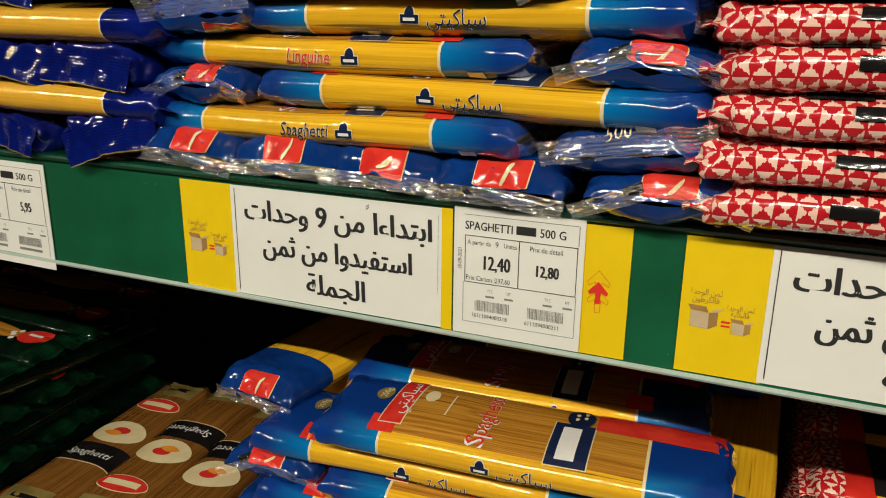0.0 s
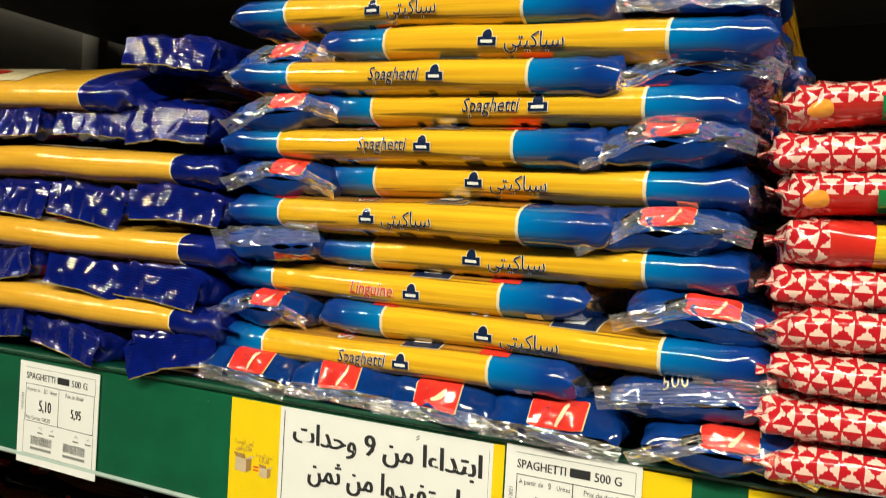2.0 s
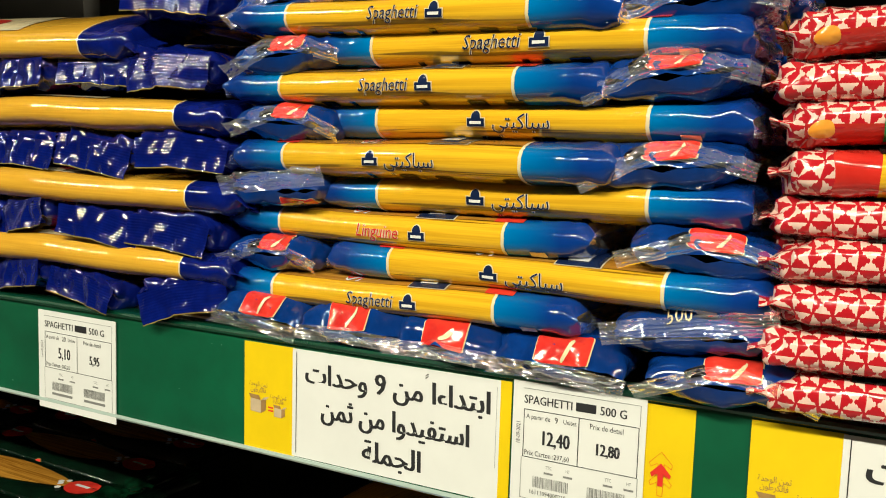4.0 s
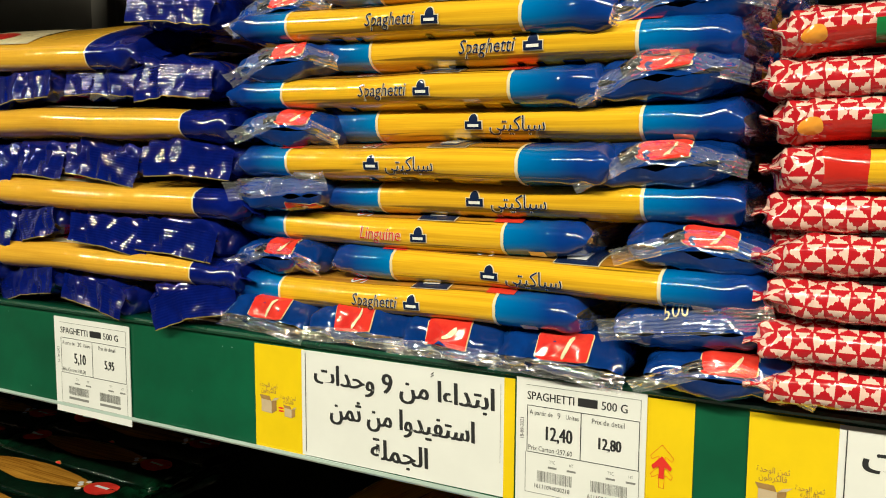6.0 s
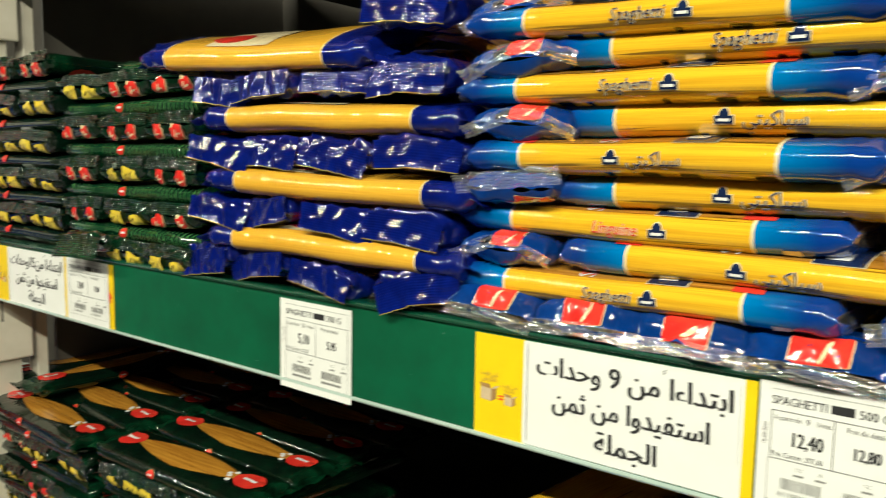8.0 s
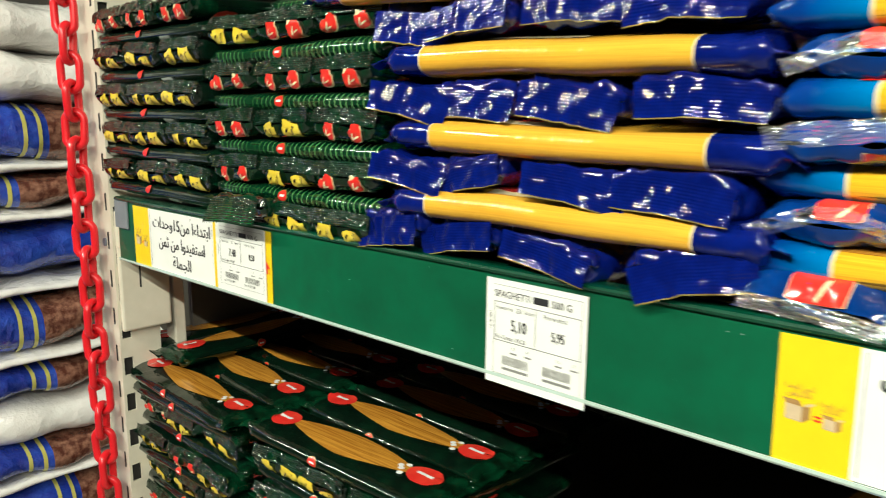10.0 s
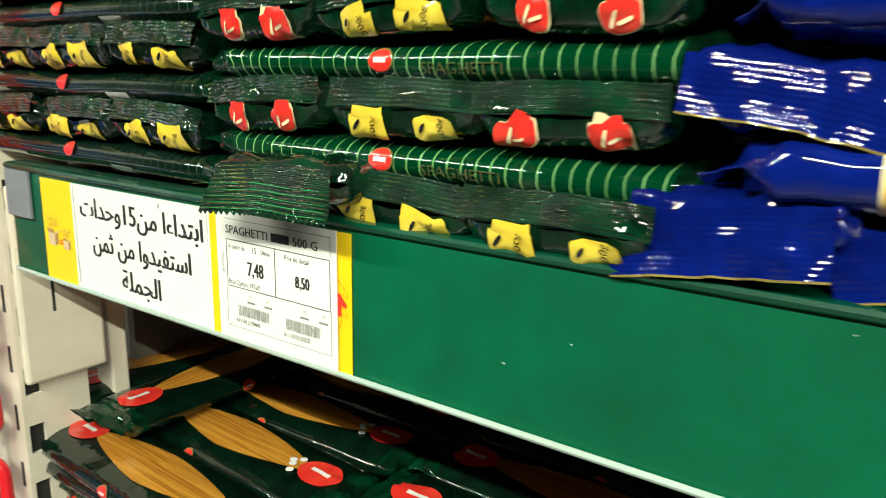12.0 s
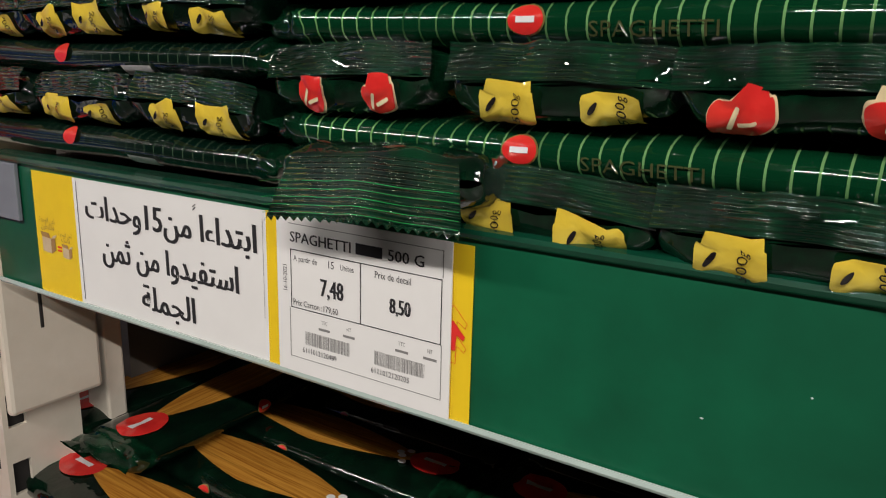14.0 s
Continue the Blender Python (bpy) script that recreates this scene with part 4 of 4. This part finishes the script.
def long_green(seed, dark=False, low=False):
    """Green striped spaghetti bag with a red badge; its top shows a pointed window."""
    p = Pack(0.266, 0.074, 0.0215, seed, 0.236, fin=0.010, fold=(0.9, 0.2), crush=0.003, square=2.5, blunt=1.0, pinch=0.25)
    t = thing("spaghetti_bag", "green spaghetti bag with red badge, film coloured for shade" if dark else "green striped spaghetti bag with red badge and gilt lettering", "pasta bag", "green spaghetti bags")
    # low and dark bags: shade is put into the film's colour
    p.skin("wrap", "dark_green" if low else "shaded_stripes" if dark else "green", -p.w, p.w, 20, t, "dark green film" if low else "green film with fine pale stripes")
    p.skin("end_wrap", "green_end", -p.l, -p.w, 10, t)
    p.skin("end_wrap", "green_end", p.w, p.l, 10, t)
    p.skin("seal", "green_end", -p.l - p.fin, -p.l, 3, t)
    p.skin("seal", "green_end", p.l, p.l + p.fin, 3, t)
    if dark:
        p.oval("badge", "red_print", -0.018, 0.0022, 0.0056, 0.0042, t, off=0.0013)
        p.patch("sticker", "white_print", 0.030, 0.052, p.a_front(-0.0072), p.a_front(-0.0034), t, "white sticker", 4, 2, 0.0012)
    else:
        p.oval("badge_rim", "gilt", -0.014, 0.001, 0.0072, 0.0050, t)
        badge = p.oval("badge", "red_print", -0.014, 0.001, 0.0066, 0.0045, t, off=0.0009)
        p.patch("brand_bar", "white_print", -0.0175, -0.0105, p.a_front(0.0002), p.a_front(0.0020), badge, "", 5, 1, 0.0012)
        p.words("lettering", "olive", "SPAGHETTI", 0.0285, -0.0016, 0.0062, t, squeeze=1.3)
    p.oval("window", "strands", 0.0, 0.0, 0.094, 0.021, t, True, "clear pointed window showing strands", 0.0007, 1.4)
    for x, s in ((-0.102, -1), (0.102, 1)):
        badge = p.oval("badge", "red_print", x, 0.002 * s, 0.020, 0.015, t, True, "red oval badge", 0.0011)
        p.patch("brand_bar", "white_print", x - 0.010, x + 0.009, p.a_top(-0.001 + 0.002 * s), p.a_top(0.003 + 0.002 * s), badge, "", 4, 1, 0.0014)
        if s > 0:
            for dx, dy in ((-0.024, 0.006), (-0.026, -0.003), (-0.021, -0.010), (-0.030, 0.001)):
                p.oval("flower_print", "white_print", x + dx, dy, 0.0032, 0.0028, t, True, "small white printed flower", 0.0014)
    return t


def end_green(seed, ink, dark=False, flap=False):
    """The green bag with its end to the aisle: crimped seal standing up, two printed labels below it."""
    rng = random.Random(seed)
    p = Pack(0.262, 0.092 if flap else 0.082, 0.0245, seed, 0.20, crush=0.0013, lift=0.0, wave=0.0008, square=3.6, blunt=0.8)
    words = {"red_print": "dark green spaghetti bag, crimped end with red badges", "yellow_print": "dark green spaghetti bag, crimped end with yellow labels"}
    t = thing("spaghetti_bag", "dark green spaghetti bag with wide crimped flap hanging" if flap else words[ink], "pasta bag", "green spaghetti bags")
    p.skin("wrap", "dark_green", -p.w, p.w, 8, t)
    p.skin("end_wrap", "green_end", -p.l, -p.w, 5, t)
    # with dark set, the end's shade lies in its film colour
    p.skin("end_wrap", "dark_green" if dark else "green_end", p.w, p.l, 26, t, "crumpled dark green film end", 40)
    d, h = p.d, p.h
    if flap:
        path = [(-0.78 * d, 0.62 * h), (0, 0.75 * h), (0.78 * d, 0.55 * h)]
        p.flap("seal", "green_seal", path, -0.0225, t, "wide crimped dark green flap", 0.012, 0.22, 0.0014, 0.0, 0.0009, 12)
        for k in range(5):
            g = 0.36 + 0.13 * k
            p.flap("crimp", "leaf", path, -0.0225 * (g + 0.008), t, "", 0.0126, 0.22, 0.0014, g / (g + 0.008), 0.0, 1)
        return t
    lean = rng.uniform(-0.10, 0.10) * h
    path = [(-0.99 * d, 0.02 * h - lean), (rng.uniform(-0.3, 0.3) * d, 0.12 * h), (0.99 * d, 0.02 * h + lean)]
    p.flap("seal", "green_seal", path, 0.0125, t, "crimped dark green seal", -0.0035, -0.03, 0.0017)
    for s in (-1, 1):
        c = s * 0.0185 + rng.uniform(-0.003, 0.002)
        ru, rw = rng.uniform(0.0088, 0.0128), rng.uniform(0.0052, 0.0062)
        cw = -0.46 * h + rng.uniform(-0.001, 0.001)
        if ink == "red_print":
            ru *= 0.75
            p.end_print("badge_rim", "cream", c, cw, ru + 0.0006, rw + 0.0005, t, "", 3.2, 0.0009, rng.uniform(-12, 12))
            badge = p.end_print("badge", "red_print", c, cw + 0.0005, ru, rw, t, "red badge", 3.2, 0.0014, rng.uniform(-12, 12))
            p.end_print("print_mark", "cream", c - 0.002, cw, 0.0032, 0.0007, badge, "", 6, 0.0019, 70)
            p.end_print("print_mark", "cream", c + 0.002, cw - 0.001, 0.0028, 0.0006, badge, "", 6, 0.0019, 15)
        else:
            label = p.end_print("yellow_label", "yellow_print", c, cw, ru, rw, t, "yellow printed label", 7, 0.0012, rng.uniform(-6, 6))
            p.end_letters("weight_mark", "black_print", "500g", c + 0.0035, cw, 0.0046, label, 90, 0.0018)
            p.end_print("print_mark", "black_print", c - 0.0055, cw + 0.0008, 0.0023, 0.0009, label, "", 2, 0.0018, 50)
    return t


def long_red(seed, plain_window=False, patches=False):
    p = Pack(0.27, 0.080, 0.0215, seed, 0.13, fin=0.006, fold=(1.0, 0.1), crush=0.003, wave=0.0012, square=3.2, blunt=1.0, pinch=0.3)
    t = thing("pasta_bag", "red pasta bag with an amber window" if plain_window else "red pasta bag covered in pale triangles", "pasta bag", "red pasta bags")
    body = "red_pattern"
    p.skin("end_wrap", body, -p.l, -p.l * 0.86, 12, t)
    p.skin("end_wrap", "red_film" if plain_window else body, -p.l * 0.86, -0.099, 8, t)
    p.skin("side_print", "amber" if plain_window else body, -0.099, 0.075, 10, t)
    p.skin("end_wrap", body, 0.075, p.l, 16, t)
    p.skin("seal", body, -p.l - p.fin, -p.l, 4, t, "red crimped seal")
    p.skin("seal", body, p.l, p.l + p.fin, 4, t, "red crimped seal")
    if patches:
        p.patch("red_field", "red_film", -0.128, -0.070, p.a_front(-0.0095), p.a_front(-0.001), t, "plain red printed field", 8, 3)
        p.oval("round_badge", "orange", -0.121, -0.003, 0.0050, 0.0036, t, off=0.0012)
        p.patch("green_label", "leaf", -0.098, -0.088, p.a_front(-0.008), p.a_front(0.001), t, "small green label", 3, 3, 0.0013)
    elif not plain_window:
        p.patch("dark_mark", "black_print", -0.082, -0.064, p.a_front(0.001), p.a_front(0.006), t, "small black label", 3, 2, 0.0008)
    p.patch("top_label", "black_print", -0.10, -0.075, p.a_top(-0.034), p.a_top(0.03), t, "", 4, 6, 0.0008)
    return t


def brown_bag(seed):
    """Spaghetti bag seen from above: brown window, dish picture, dark band with the word."""
    p = Pack(0.262, 0.066, 0.024, seed, 0.2, crush=0.004)
    t = thing("spaghetti_bag", "brown windowed spaghetti bag with printed dish picture", "pasta bag", "brown windowed spaghetti bags")
    p.skin("wrap", "brown", -p.l, p.l, 34, t, "clear film over brown strands")
    p.skin("seal", "clear", -p.l - p.fin, -p.l, 3, t)
    p.skin("seal", "clear", p.l, p.l + p.fin, 3, t)
    band = p.patch("dark_band", "black_print", 0.012, 0.042, p.a_top(-0.034), p.a_top(0.034), t, "black band with white word", 4, 10, 0.0007)
    p.patch("band_edge", "cream", 0.0425, 0.0435, p.a_top(-0.034), p.a_top(0.034), t, "", 1, 10, 0.0007)
    p.words("lettering", "white_print", "Spaghetti", 0.028, 0.0, 0.0125, band, True, 90, 0.0011, 1.0, 0.2)
    dish = p.oval("dish_picture", "cream", -0.012, 0.0, 0.020, 0.027, t, True, "printed plate of pasta", 0.0008)
    p.oval("dish_sauce", "red_print", -0.014, 0.001, 0.006, 0.009, dish, True, "", 0.0012)
    p.oval("dish_sauce", "orange", -0.008, -0.004, 0.005, 0.010, dish, True, "", 0.0014, 1.4)
    p.oval("logo_rim", "cream", -0.070, 0.0, 0.0125, 0.025, t, True, "", 0.0009)
    logo = p.oval("red_logo", "red_print", -0.070, 0.0, 0.0115, 0.024, t, True, "red oval logo", 0.0012)
    p.patch("logo_bar", "cream", -0.074, -0.066, p.a_top(-0.017), p.a_top(0.017), logo, "", 2, 6, 0.0015)
    for x in (-0.105, 0.105):
        pale = p.patch("pale_label", "gilt", x - 0.014, x + 0.014, p.a_top(-0.022), p.a_top(0.022), t, "pale weight label", 4, 6, 0.0008)
        p.patch("label_bar", "black_print", x - 0.003, x + 0.003, p.a_top(-0.012), p.a_top(0.012), pale, "", 2, 4, 0.0012)
    return t


def lay(proto, x, front, z, yaw=0.0, tilt=0.0, depth=0.076, height=0.0225, roll=0.0):
    """A bag lengthwise: middle x, front edge y, middle height z."""
    return put(proto, pose(x, front + depth / 2, z - height / 2, 0, tilt, yaw) @ pose(0, 0, 0, roll))


def end_on(proto, x, front, z, yaw=0.0, roll=0.0, length=0.262, height=0.0235):
    """A bag with its end to the aisle."""
    return put(proto, pose(x, front + length / 2, z - height / 2, 0, 0, -90 + yaw) @ pose(0, 0, 0, roll, 0, 0))


rng = random.Random(5)
spag = [long_blue(1, "Spaghetti", 1), long_blue(2, "Spaghetti", 1)]
arab = [long_blue(3, AR, -1), long_blue(4, AR, -1), long_blue(6, AR, -1)]
ling = long_blue(5, "Linguine", 1)
tents = [end_blue(20 + k, "tent") for k in range(3)]
hanging = [end_blue(24 + k, "down") for k in range(3)]
slanted = [end_blue(28, "slant"), end_blue(29, "weight")]
blue_ends = tents + hanging

# blue stack: bag, middle x, front y, middle z, tilt
BLUE = [(spag[0], -0.272, 0.392, 1.3385, -1.0), (arab[0], -0.186, 0.388, 1.3585, 0.0), (ling, -0.270, 0.396, 1.3780, 0.0), (arab[1], -0.196, 0.391, 1.3990, -0.3),
        (arab[2], -0.257, 0.382, 1.4180, 0.7), (arab[0], -0.198, 0.392, 1.4390, 0.7), (spag[1], -0.264, 0.387, 1.4590, 1.4), (spag[0], -0.200, 0.387, 1.4790, 2.0),
        (spag[1], -0.257, 0.383, 1.4965, 3.2), (arab[1], -0.190, 0.380, 1.5110, 3.6), (arab[2], -0.262, 0.384, 1.5330, 4.0)]
for i, (bag, x, f, z, tilt) in enumerate(BLUE):
    lay(bag, x, f, z, -5.0, tilt)
    lay(bag, x + 0.010, f + 0.078, z, -5.0, tilt)
    right = i % 2 == 0
    ex, ef = (-0.102, 0.381) if right else (-0.345, 0.394)
    end_on(slanted[0] if i == 3 else slanted[1] if i == 0 else hanging[1] if i == 10 else tents[(i // 2 + i) % 3], ex + rng.uniform(-0.004, 0.004), ef + rng.uniform(-0.004, 0.004), z + (-0.003 if right and i > 6 else 0.001), rng.uniform(-6, 3), rng.uniform(-5, 5), 0.25)
for k, (x, z) in enumerate(((-0.354, 1.3235), (-0.286, 1.3240), (-0.222, 1.323), (-0.160, 1.321), (-0.088, 1.320))):
    end_on(tents[1] if k == 4 else hanging[k % 3], x, 0.390 - 0.002 * k, z - 0.0005, rng.uniform(-4, 4), rng.uniform(-4, 4), 0.25)

# dark blue stack
inks = [long_ink(31), long_ink(32)]
ink_ends = [end_ink(40 + k, slope) for k, slope in enumerate((0.0, 0.22, -0.12, 0.30, -0.28, 0.08))]
for i, (x, z, tilt) in enumerate(((-0.526, 1.3465, 0.4), (-0.521, 1.3945, 1.3), (-0.531, 1.4475, 1.4), (-0.616, 1.5035, 3.0))):
    lay(inks[i % 2], x, 0.391, z + (0.006 if i == 3 else 0), 0, tilt, 0.080, 0.026, 18 if i == 3 else 0)
    lay(inks[i % 2], x, 0.48, z, 0, tilt, 0.080, 0.026)
for row, z in enumerate((1.3185, 1.3695, 1.4215, 1.4755)):
    for k in range(4):
        end_on(ink_ends[(row * 2 + k) % 6], -0.660 + 0.0738 * k + rng.uniform(-0.004, 0.004), 0.397 + rng.uniform(-0.004, 0.004), z + (0.0065 if row == 0 else 0.0) + rng.uniform(-0.002, 0.002), rng.uniform(-6, 6), rng.uniform(-9, 9), 0.28, 0.028)
end_on(ink_ends[2], -0.452, 0.40, 1.5225, 4, -3, 0.28, 0.028)

# green stacks
greens = [long_green(51), long_green(52)]
# left stack's bags, with its shade in their colour
greens_shaded = [long_green(53, True), long_green(54, True)]
red_ends = [end_green(60 + k, "red_print") for k in range(3)]
yel_ends = [end_green(65 + k, "yellow_print") for k in range(3)]
shaded_ends = [end_green(70 + k, "yellow_print", True) for k in range(3)]
flap_end = end_green(75, "yellow_print", False, True)
for k in range(4):
    lay(greens[k % 2], -0.812, 0.405, 1.3370 + 0.0425 * k, 0, 0.4, 0.074, 0.0215)
    lay(greens[k % 2], -0.812, 0.481, 1.3370 + 0.0425 * k, 0, 0.4, 0.074, 0.0215)
lay(greens[0], -0.745, 0.43, 1.5085, 0, 0, 0.074, 0.0215)
KIND = ["fyy", "ryr", "ryr", "rrr", "yrr"]
for row in range(5):
    for k in range(3):
        c = KIND[row][k]
        proto = flap_end if c == "f" else (red_ends if c == "r" else yel_ends)[(row + k) % 3]
        end_on(proto, (-0.880 if c == "f" else -0.898 + 0.083 * k), (0.386 if c == "f" else 0.398) + rng.uniform(-0.004, 0.003), (0.006 if c == "f" else 0.0) + (1.3180 if row == 0 else 1.3155) + 0.0430 * row, rng.uniform(-3, 3), rng.uniform(-3, 3), 0.262, 0.0225)
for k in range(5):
    lay(greens_shaded[k % 2], -1.075, 0.404, 1.3220 + 0.0435 * k, 0, 0.3, 0.074, 0.0215)
    lay(greens_shaded[k % 2], -1.075, 0.480, 1.3220 + 0.0435 * k, 0, 0.3, 0.074, 0.0215)
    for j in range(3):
        pick = red_ends[j] if k == 4 else shaded_ends[(k + j) % 3]
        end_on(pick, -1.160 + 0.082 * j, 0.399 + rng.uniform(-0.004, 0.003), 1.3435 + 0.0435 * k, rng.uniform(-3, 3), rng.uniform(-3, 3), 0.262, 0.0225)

# red stack
reds = [long_red(81), long_red(82), long_red(83)]
red_window, red_patch = long_red(84, True), [long_red(85, False, True), long_red(86, False, True)]
for k, z in enumerate((1.319, 1.3405, 1.3595, 1.3785, 1.3970, 1.4150, 1.4350, 1.4545, 1.4740)):
    proto = red_window if k == 5 else red_patch[k % 2] if k in (6, 8) else reds[k % 3]
    lay(proto, 0.070 + rng.uniform(-0.003, 0.003), 0.374, z, rng.uniform(-2, 1), rng.uniform(-0.8, 0.8), 0.080, 0.0215)
    lay(proto, 0.066, 0.466, z, 0, 0, 0.080, 0.0215)

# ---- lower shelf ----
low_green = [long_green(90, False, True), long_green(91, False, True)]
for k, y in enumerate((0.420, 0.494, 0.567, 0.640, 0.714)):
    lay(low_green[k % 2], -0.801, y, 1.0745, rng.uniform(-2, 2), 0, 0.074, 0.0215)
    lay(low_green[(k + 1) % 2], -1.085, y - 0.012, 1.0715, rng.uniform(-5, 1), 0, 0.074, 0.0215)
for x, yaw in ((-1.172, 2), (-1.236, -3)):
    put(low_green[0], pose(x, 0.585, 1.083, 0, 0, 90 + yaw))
z, row = 1.0525, 0
while z > LOW + 0.01:
    for col in range(2):
        cx = (-0.801, -1.085)[col]
        if (row + col) % 2 == 0:
            for j in range(3):
                pick = (yel_ends, shaded_ends, red_ends)[(row + j + col) % 3][j]
                end_on(pick, cx - 0.083 + 0.083 * j, 0.424 + rng.uniform(-0.012, 0.006), z, rng.uniform(-6, 6), rng.uniform(-6, 6), 0.262, 0.0225)
        else:
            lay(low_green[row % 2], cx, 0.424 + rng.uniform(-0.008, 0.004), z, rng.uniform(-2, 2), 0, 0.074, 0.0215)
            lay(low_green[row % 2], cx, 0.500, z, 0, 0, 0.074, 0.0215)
    z -= 0.0215
    row += 1

browns = [brown_bag(95), brown_bag(96)]
for row in range(5):
    for k, x in enumerate((-0.600, -0.534, -0.468)):
        put(browns[(k + row) % 2], pose(x + rng.uniform(-0.003, 0.003), 0.525 + (-0.004, 0.010, -0.002)[k], 0.976 - 0.0235 * row, 0, 0, (-90 if k == 0 else 90) + 6 + rng.uniform(-2, 2)))

lay(arab[1], -0.160, 0.398, 1.150, 4.0, 0.0)
lay(spag[0], -0.178, 0.480, 1.148, 5.0, 0.0)
lay(spag[1], -0.150, 0.560, 1.146, 6.0, 0.0)
end_on(blue_ends[3], -0.338, 0.425, 1.144, -8, 0)
z, row = 1.1245, 0
while z > LOW + 0.008:
    side = -1 if row % 2 == 0 else 1
    lay((arab, spag)[row % 2][row % 2], -0.215 if side < 0 else -0.160, 0.408, z, 5.0 + rng.uniform(-2, 2), 0.0)
    end_on(blue_ends[(row * 2) % 6], -0.045 if side < 0 else -0.330, 0.400, z, rng.uniform(-6, 6), rng.uniform(-5, 5))
    z -= 0.0215
    row += 1
for row in range(11):
    for k in range(3):
        lay(reds[(row + k) % 3] if row else red_window, 0.145, 0.42 + 0.083 * k, 1.115 - 0.0218 * row, rng.uniform(-2, 2), 0, 0.080, 0.0215)

# ---- chain ----
def chain_link():
    bm = bmesh.new()
    r, half, wide, seg, ring = 0.0050, 0.0105, 0.0118, 24, 8
    rows = []
    for i in range(seg):
        t = math.tau * i / seg
        cx, cz = wide * math.cos(t), wide * math.sin(t) + (half if math.sin(t) >= 0 else -half)
        n = Vector((math.cos(t), 0, math.sin(t)))
        row = []
        for j in range(ring):
            a = math.tau * j / ring
            row.append(bm.verts.new(Vector((cx, 0, cz)) + n * (r * math.cos(a)) + Vector((0, r * math.sin(a), 0))))
        rows.append(row)
    for i in range(seg):
        for j in range(ring):
            bm.faces.new((rows[i][j], rows[(i + 1) % seg][j], rows[(i + 1) % seg][(j + 1) % ring], rows[i][(j + 1) % ring]))
    bmesh.ops.recalc_face_normals(bm, faces=list(bm.faces))
    me = bpy.data.meshes.new("link")
    bm.to_mesh(me)
    bm.free()
    me.materials.append(M["chain"])
    me.polygons.foreach_set("use_smooth", [True] * len(me.polygons))
    return me


chain = thing("plastic_chain", "red plastic chain hanging in front of the rack upright", "chain")
chain.matrix_basis = pose(-1.194, 0.382, 0, 0, -1.65, 0)
link = chain_link()
z, k = 1.98, 0
while z > 0.30:
    ob = part("link", link, chain)
    ob.matrix_basis = pose(rng.uniform(-0.001, 0.001), rng.uniform(-0.001, 0.001), z, rng.uniform(-2, 2), rng.uniform(-3, 3), (40 if k % 2 else -50) + rng.uniform(-8, 8))
    z -= 0.0346
    k += 1
part("hook", box("hook", "chain", -0.004, 0.004, -0.004, 0.026, 2.0, 2.012, 0.002), chain, "hook on the upright")

# ---- sacks beside the rack ----


def sack(seed, length, depth, height, skinmat, stripes, window, seam=0.03):
    p = Pack(length, depth, height, seed, length * 0.5, fin=0.02, fold=(1, 0), crush=0.012, wave=0.006, square=2.8)
    label = "white woven sack with creased film" if skinmat == "sack_white" else "blue sack of dry goods with yellow stripes" if stripes else "plain blue sack of dry goods"
    t = thing("sack", label, "sack", "stacked sacks")
    cut = length * seam if window else p.l
    p.skin("wrap", skinmat, -p.l, cut, 30, t)
    if window:
        p.skin("window", "sack_brown", cut, p.l, 18, t, "clear brown window")
    p.skin("seal", "sack_white" if skinmat == "sack_white" else skinmat, p.l, p.l + p.fin, 4, t)
    p.skin("seal", skinmat, -p.l - p.fin, -p.l, 4, t)
    if stripes:
        for s in (0.0, 0.020):
            x = cut - 0.035 + s
            p.patch("stripe", "sack_stripe", x, x + 0.0055, -1.5, 1.7, t, "yellow stripe", 2, 16, 0.0012)
    return t


# kind, bottom z, top z, thickness kept by each sack; faces to the aisle at x = -1.40
blue_sack = [sack(101, 0.36, 0.26, 0.088, "sack_blue", True, True, 0.13), sack(102, 0.36, 0.26, 0.056, "sack_blue", True, True), sack(103, 0.36, 0.26, 0.078, "sack_blue", False, False), sack(106, 0.36, 0.26, 0.088, "sack_blue", True, True)]
white_sack = [sack(104, 0.37, 0.27, 0.022, "sack_white", False, False), sack(105, 0.37, 0.27, 0.075, "sack_white", False, False)]
STACK = [(blue_sack[0], 0.780), (white_sack[0], 0.864), (blue_sack[1], 0.876), (white_sack[1], 0.925), (blue_sack[1], 0.998), (white_sack[0], 1.050),
         (blue_sack[3], 1.066), (white_sack[0], 1.152), (blue_sack[2], 1.176), (white_sack[0], 1.258), (blue_sack[1], 1.278), (white_sack[0], 1.328), (blue_sack[0], 1.342), (white_sack[1], 1.428), (white_sack[1], 1.50)]
for k, (s, z) in enumerate(STACK):
    put(s, pose(-1.535 + rng.uniform(-0.006, 0.006), 0.365 + rng.uniform(-0.012, 0.012), z, 0, 0, 90 + rng.uniform(-3, 3)))
crate = thing("pallet", "wooden pallet under the stacked sacks", "pallet")
crate.matrix_basis = pose(-1.55, 0.36, 0)
for k in range(5):
    part("board", box("board", "carton", -0.16 + k * 0.066, -0.11 + k * 0.066, -0.22, 0.22, 0.755, 0.778, 0.002), crate)
for y in (-0.2, 0.0, 0.2):
    part("bearer", box("bearer", "carton", -0.16, 0.16, y - 0.02, y + 0.02, 0.0, 0.755, 0.002), crate)

# bags that were built but never set down
for bag in [ob for ob in scene.objects if ob.parent is None and ob.name.split(".")[0] in ("spaghetti_bag", "pasta_bag", "sack") and ob.name not in POOL and ob.matrix_basis.translation.length < 0.01]:
    for ob in (*bag.children_recursive, bag):
        bpy.data.objects.remove(ob)
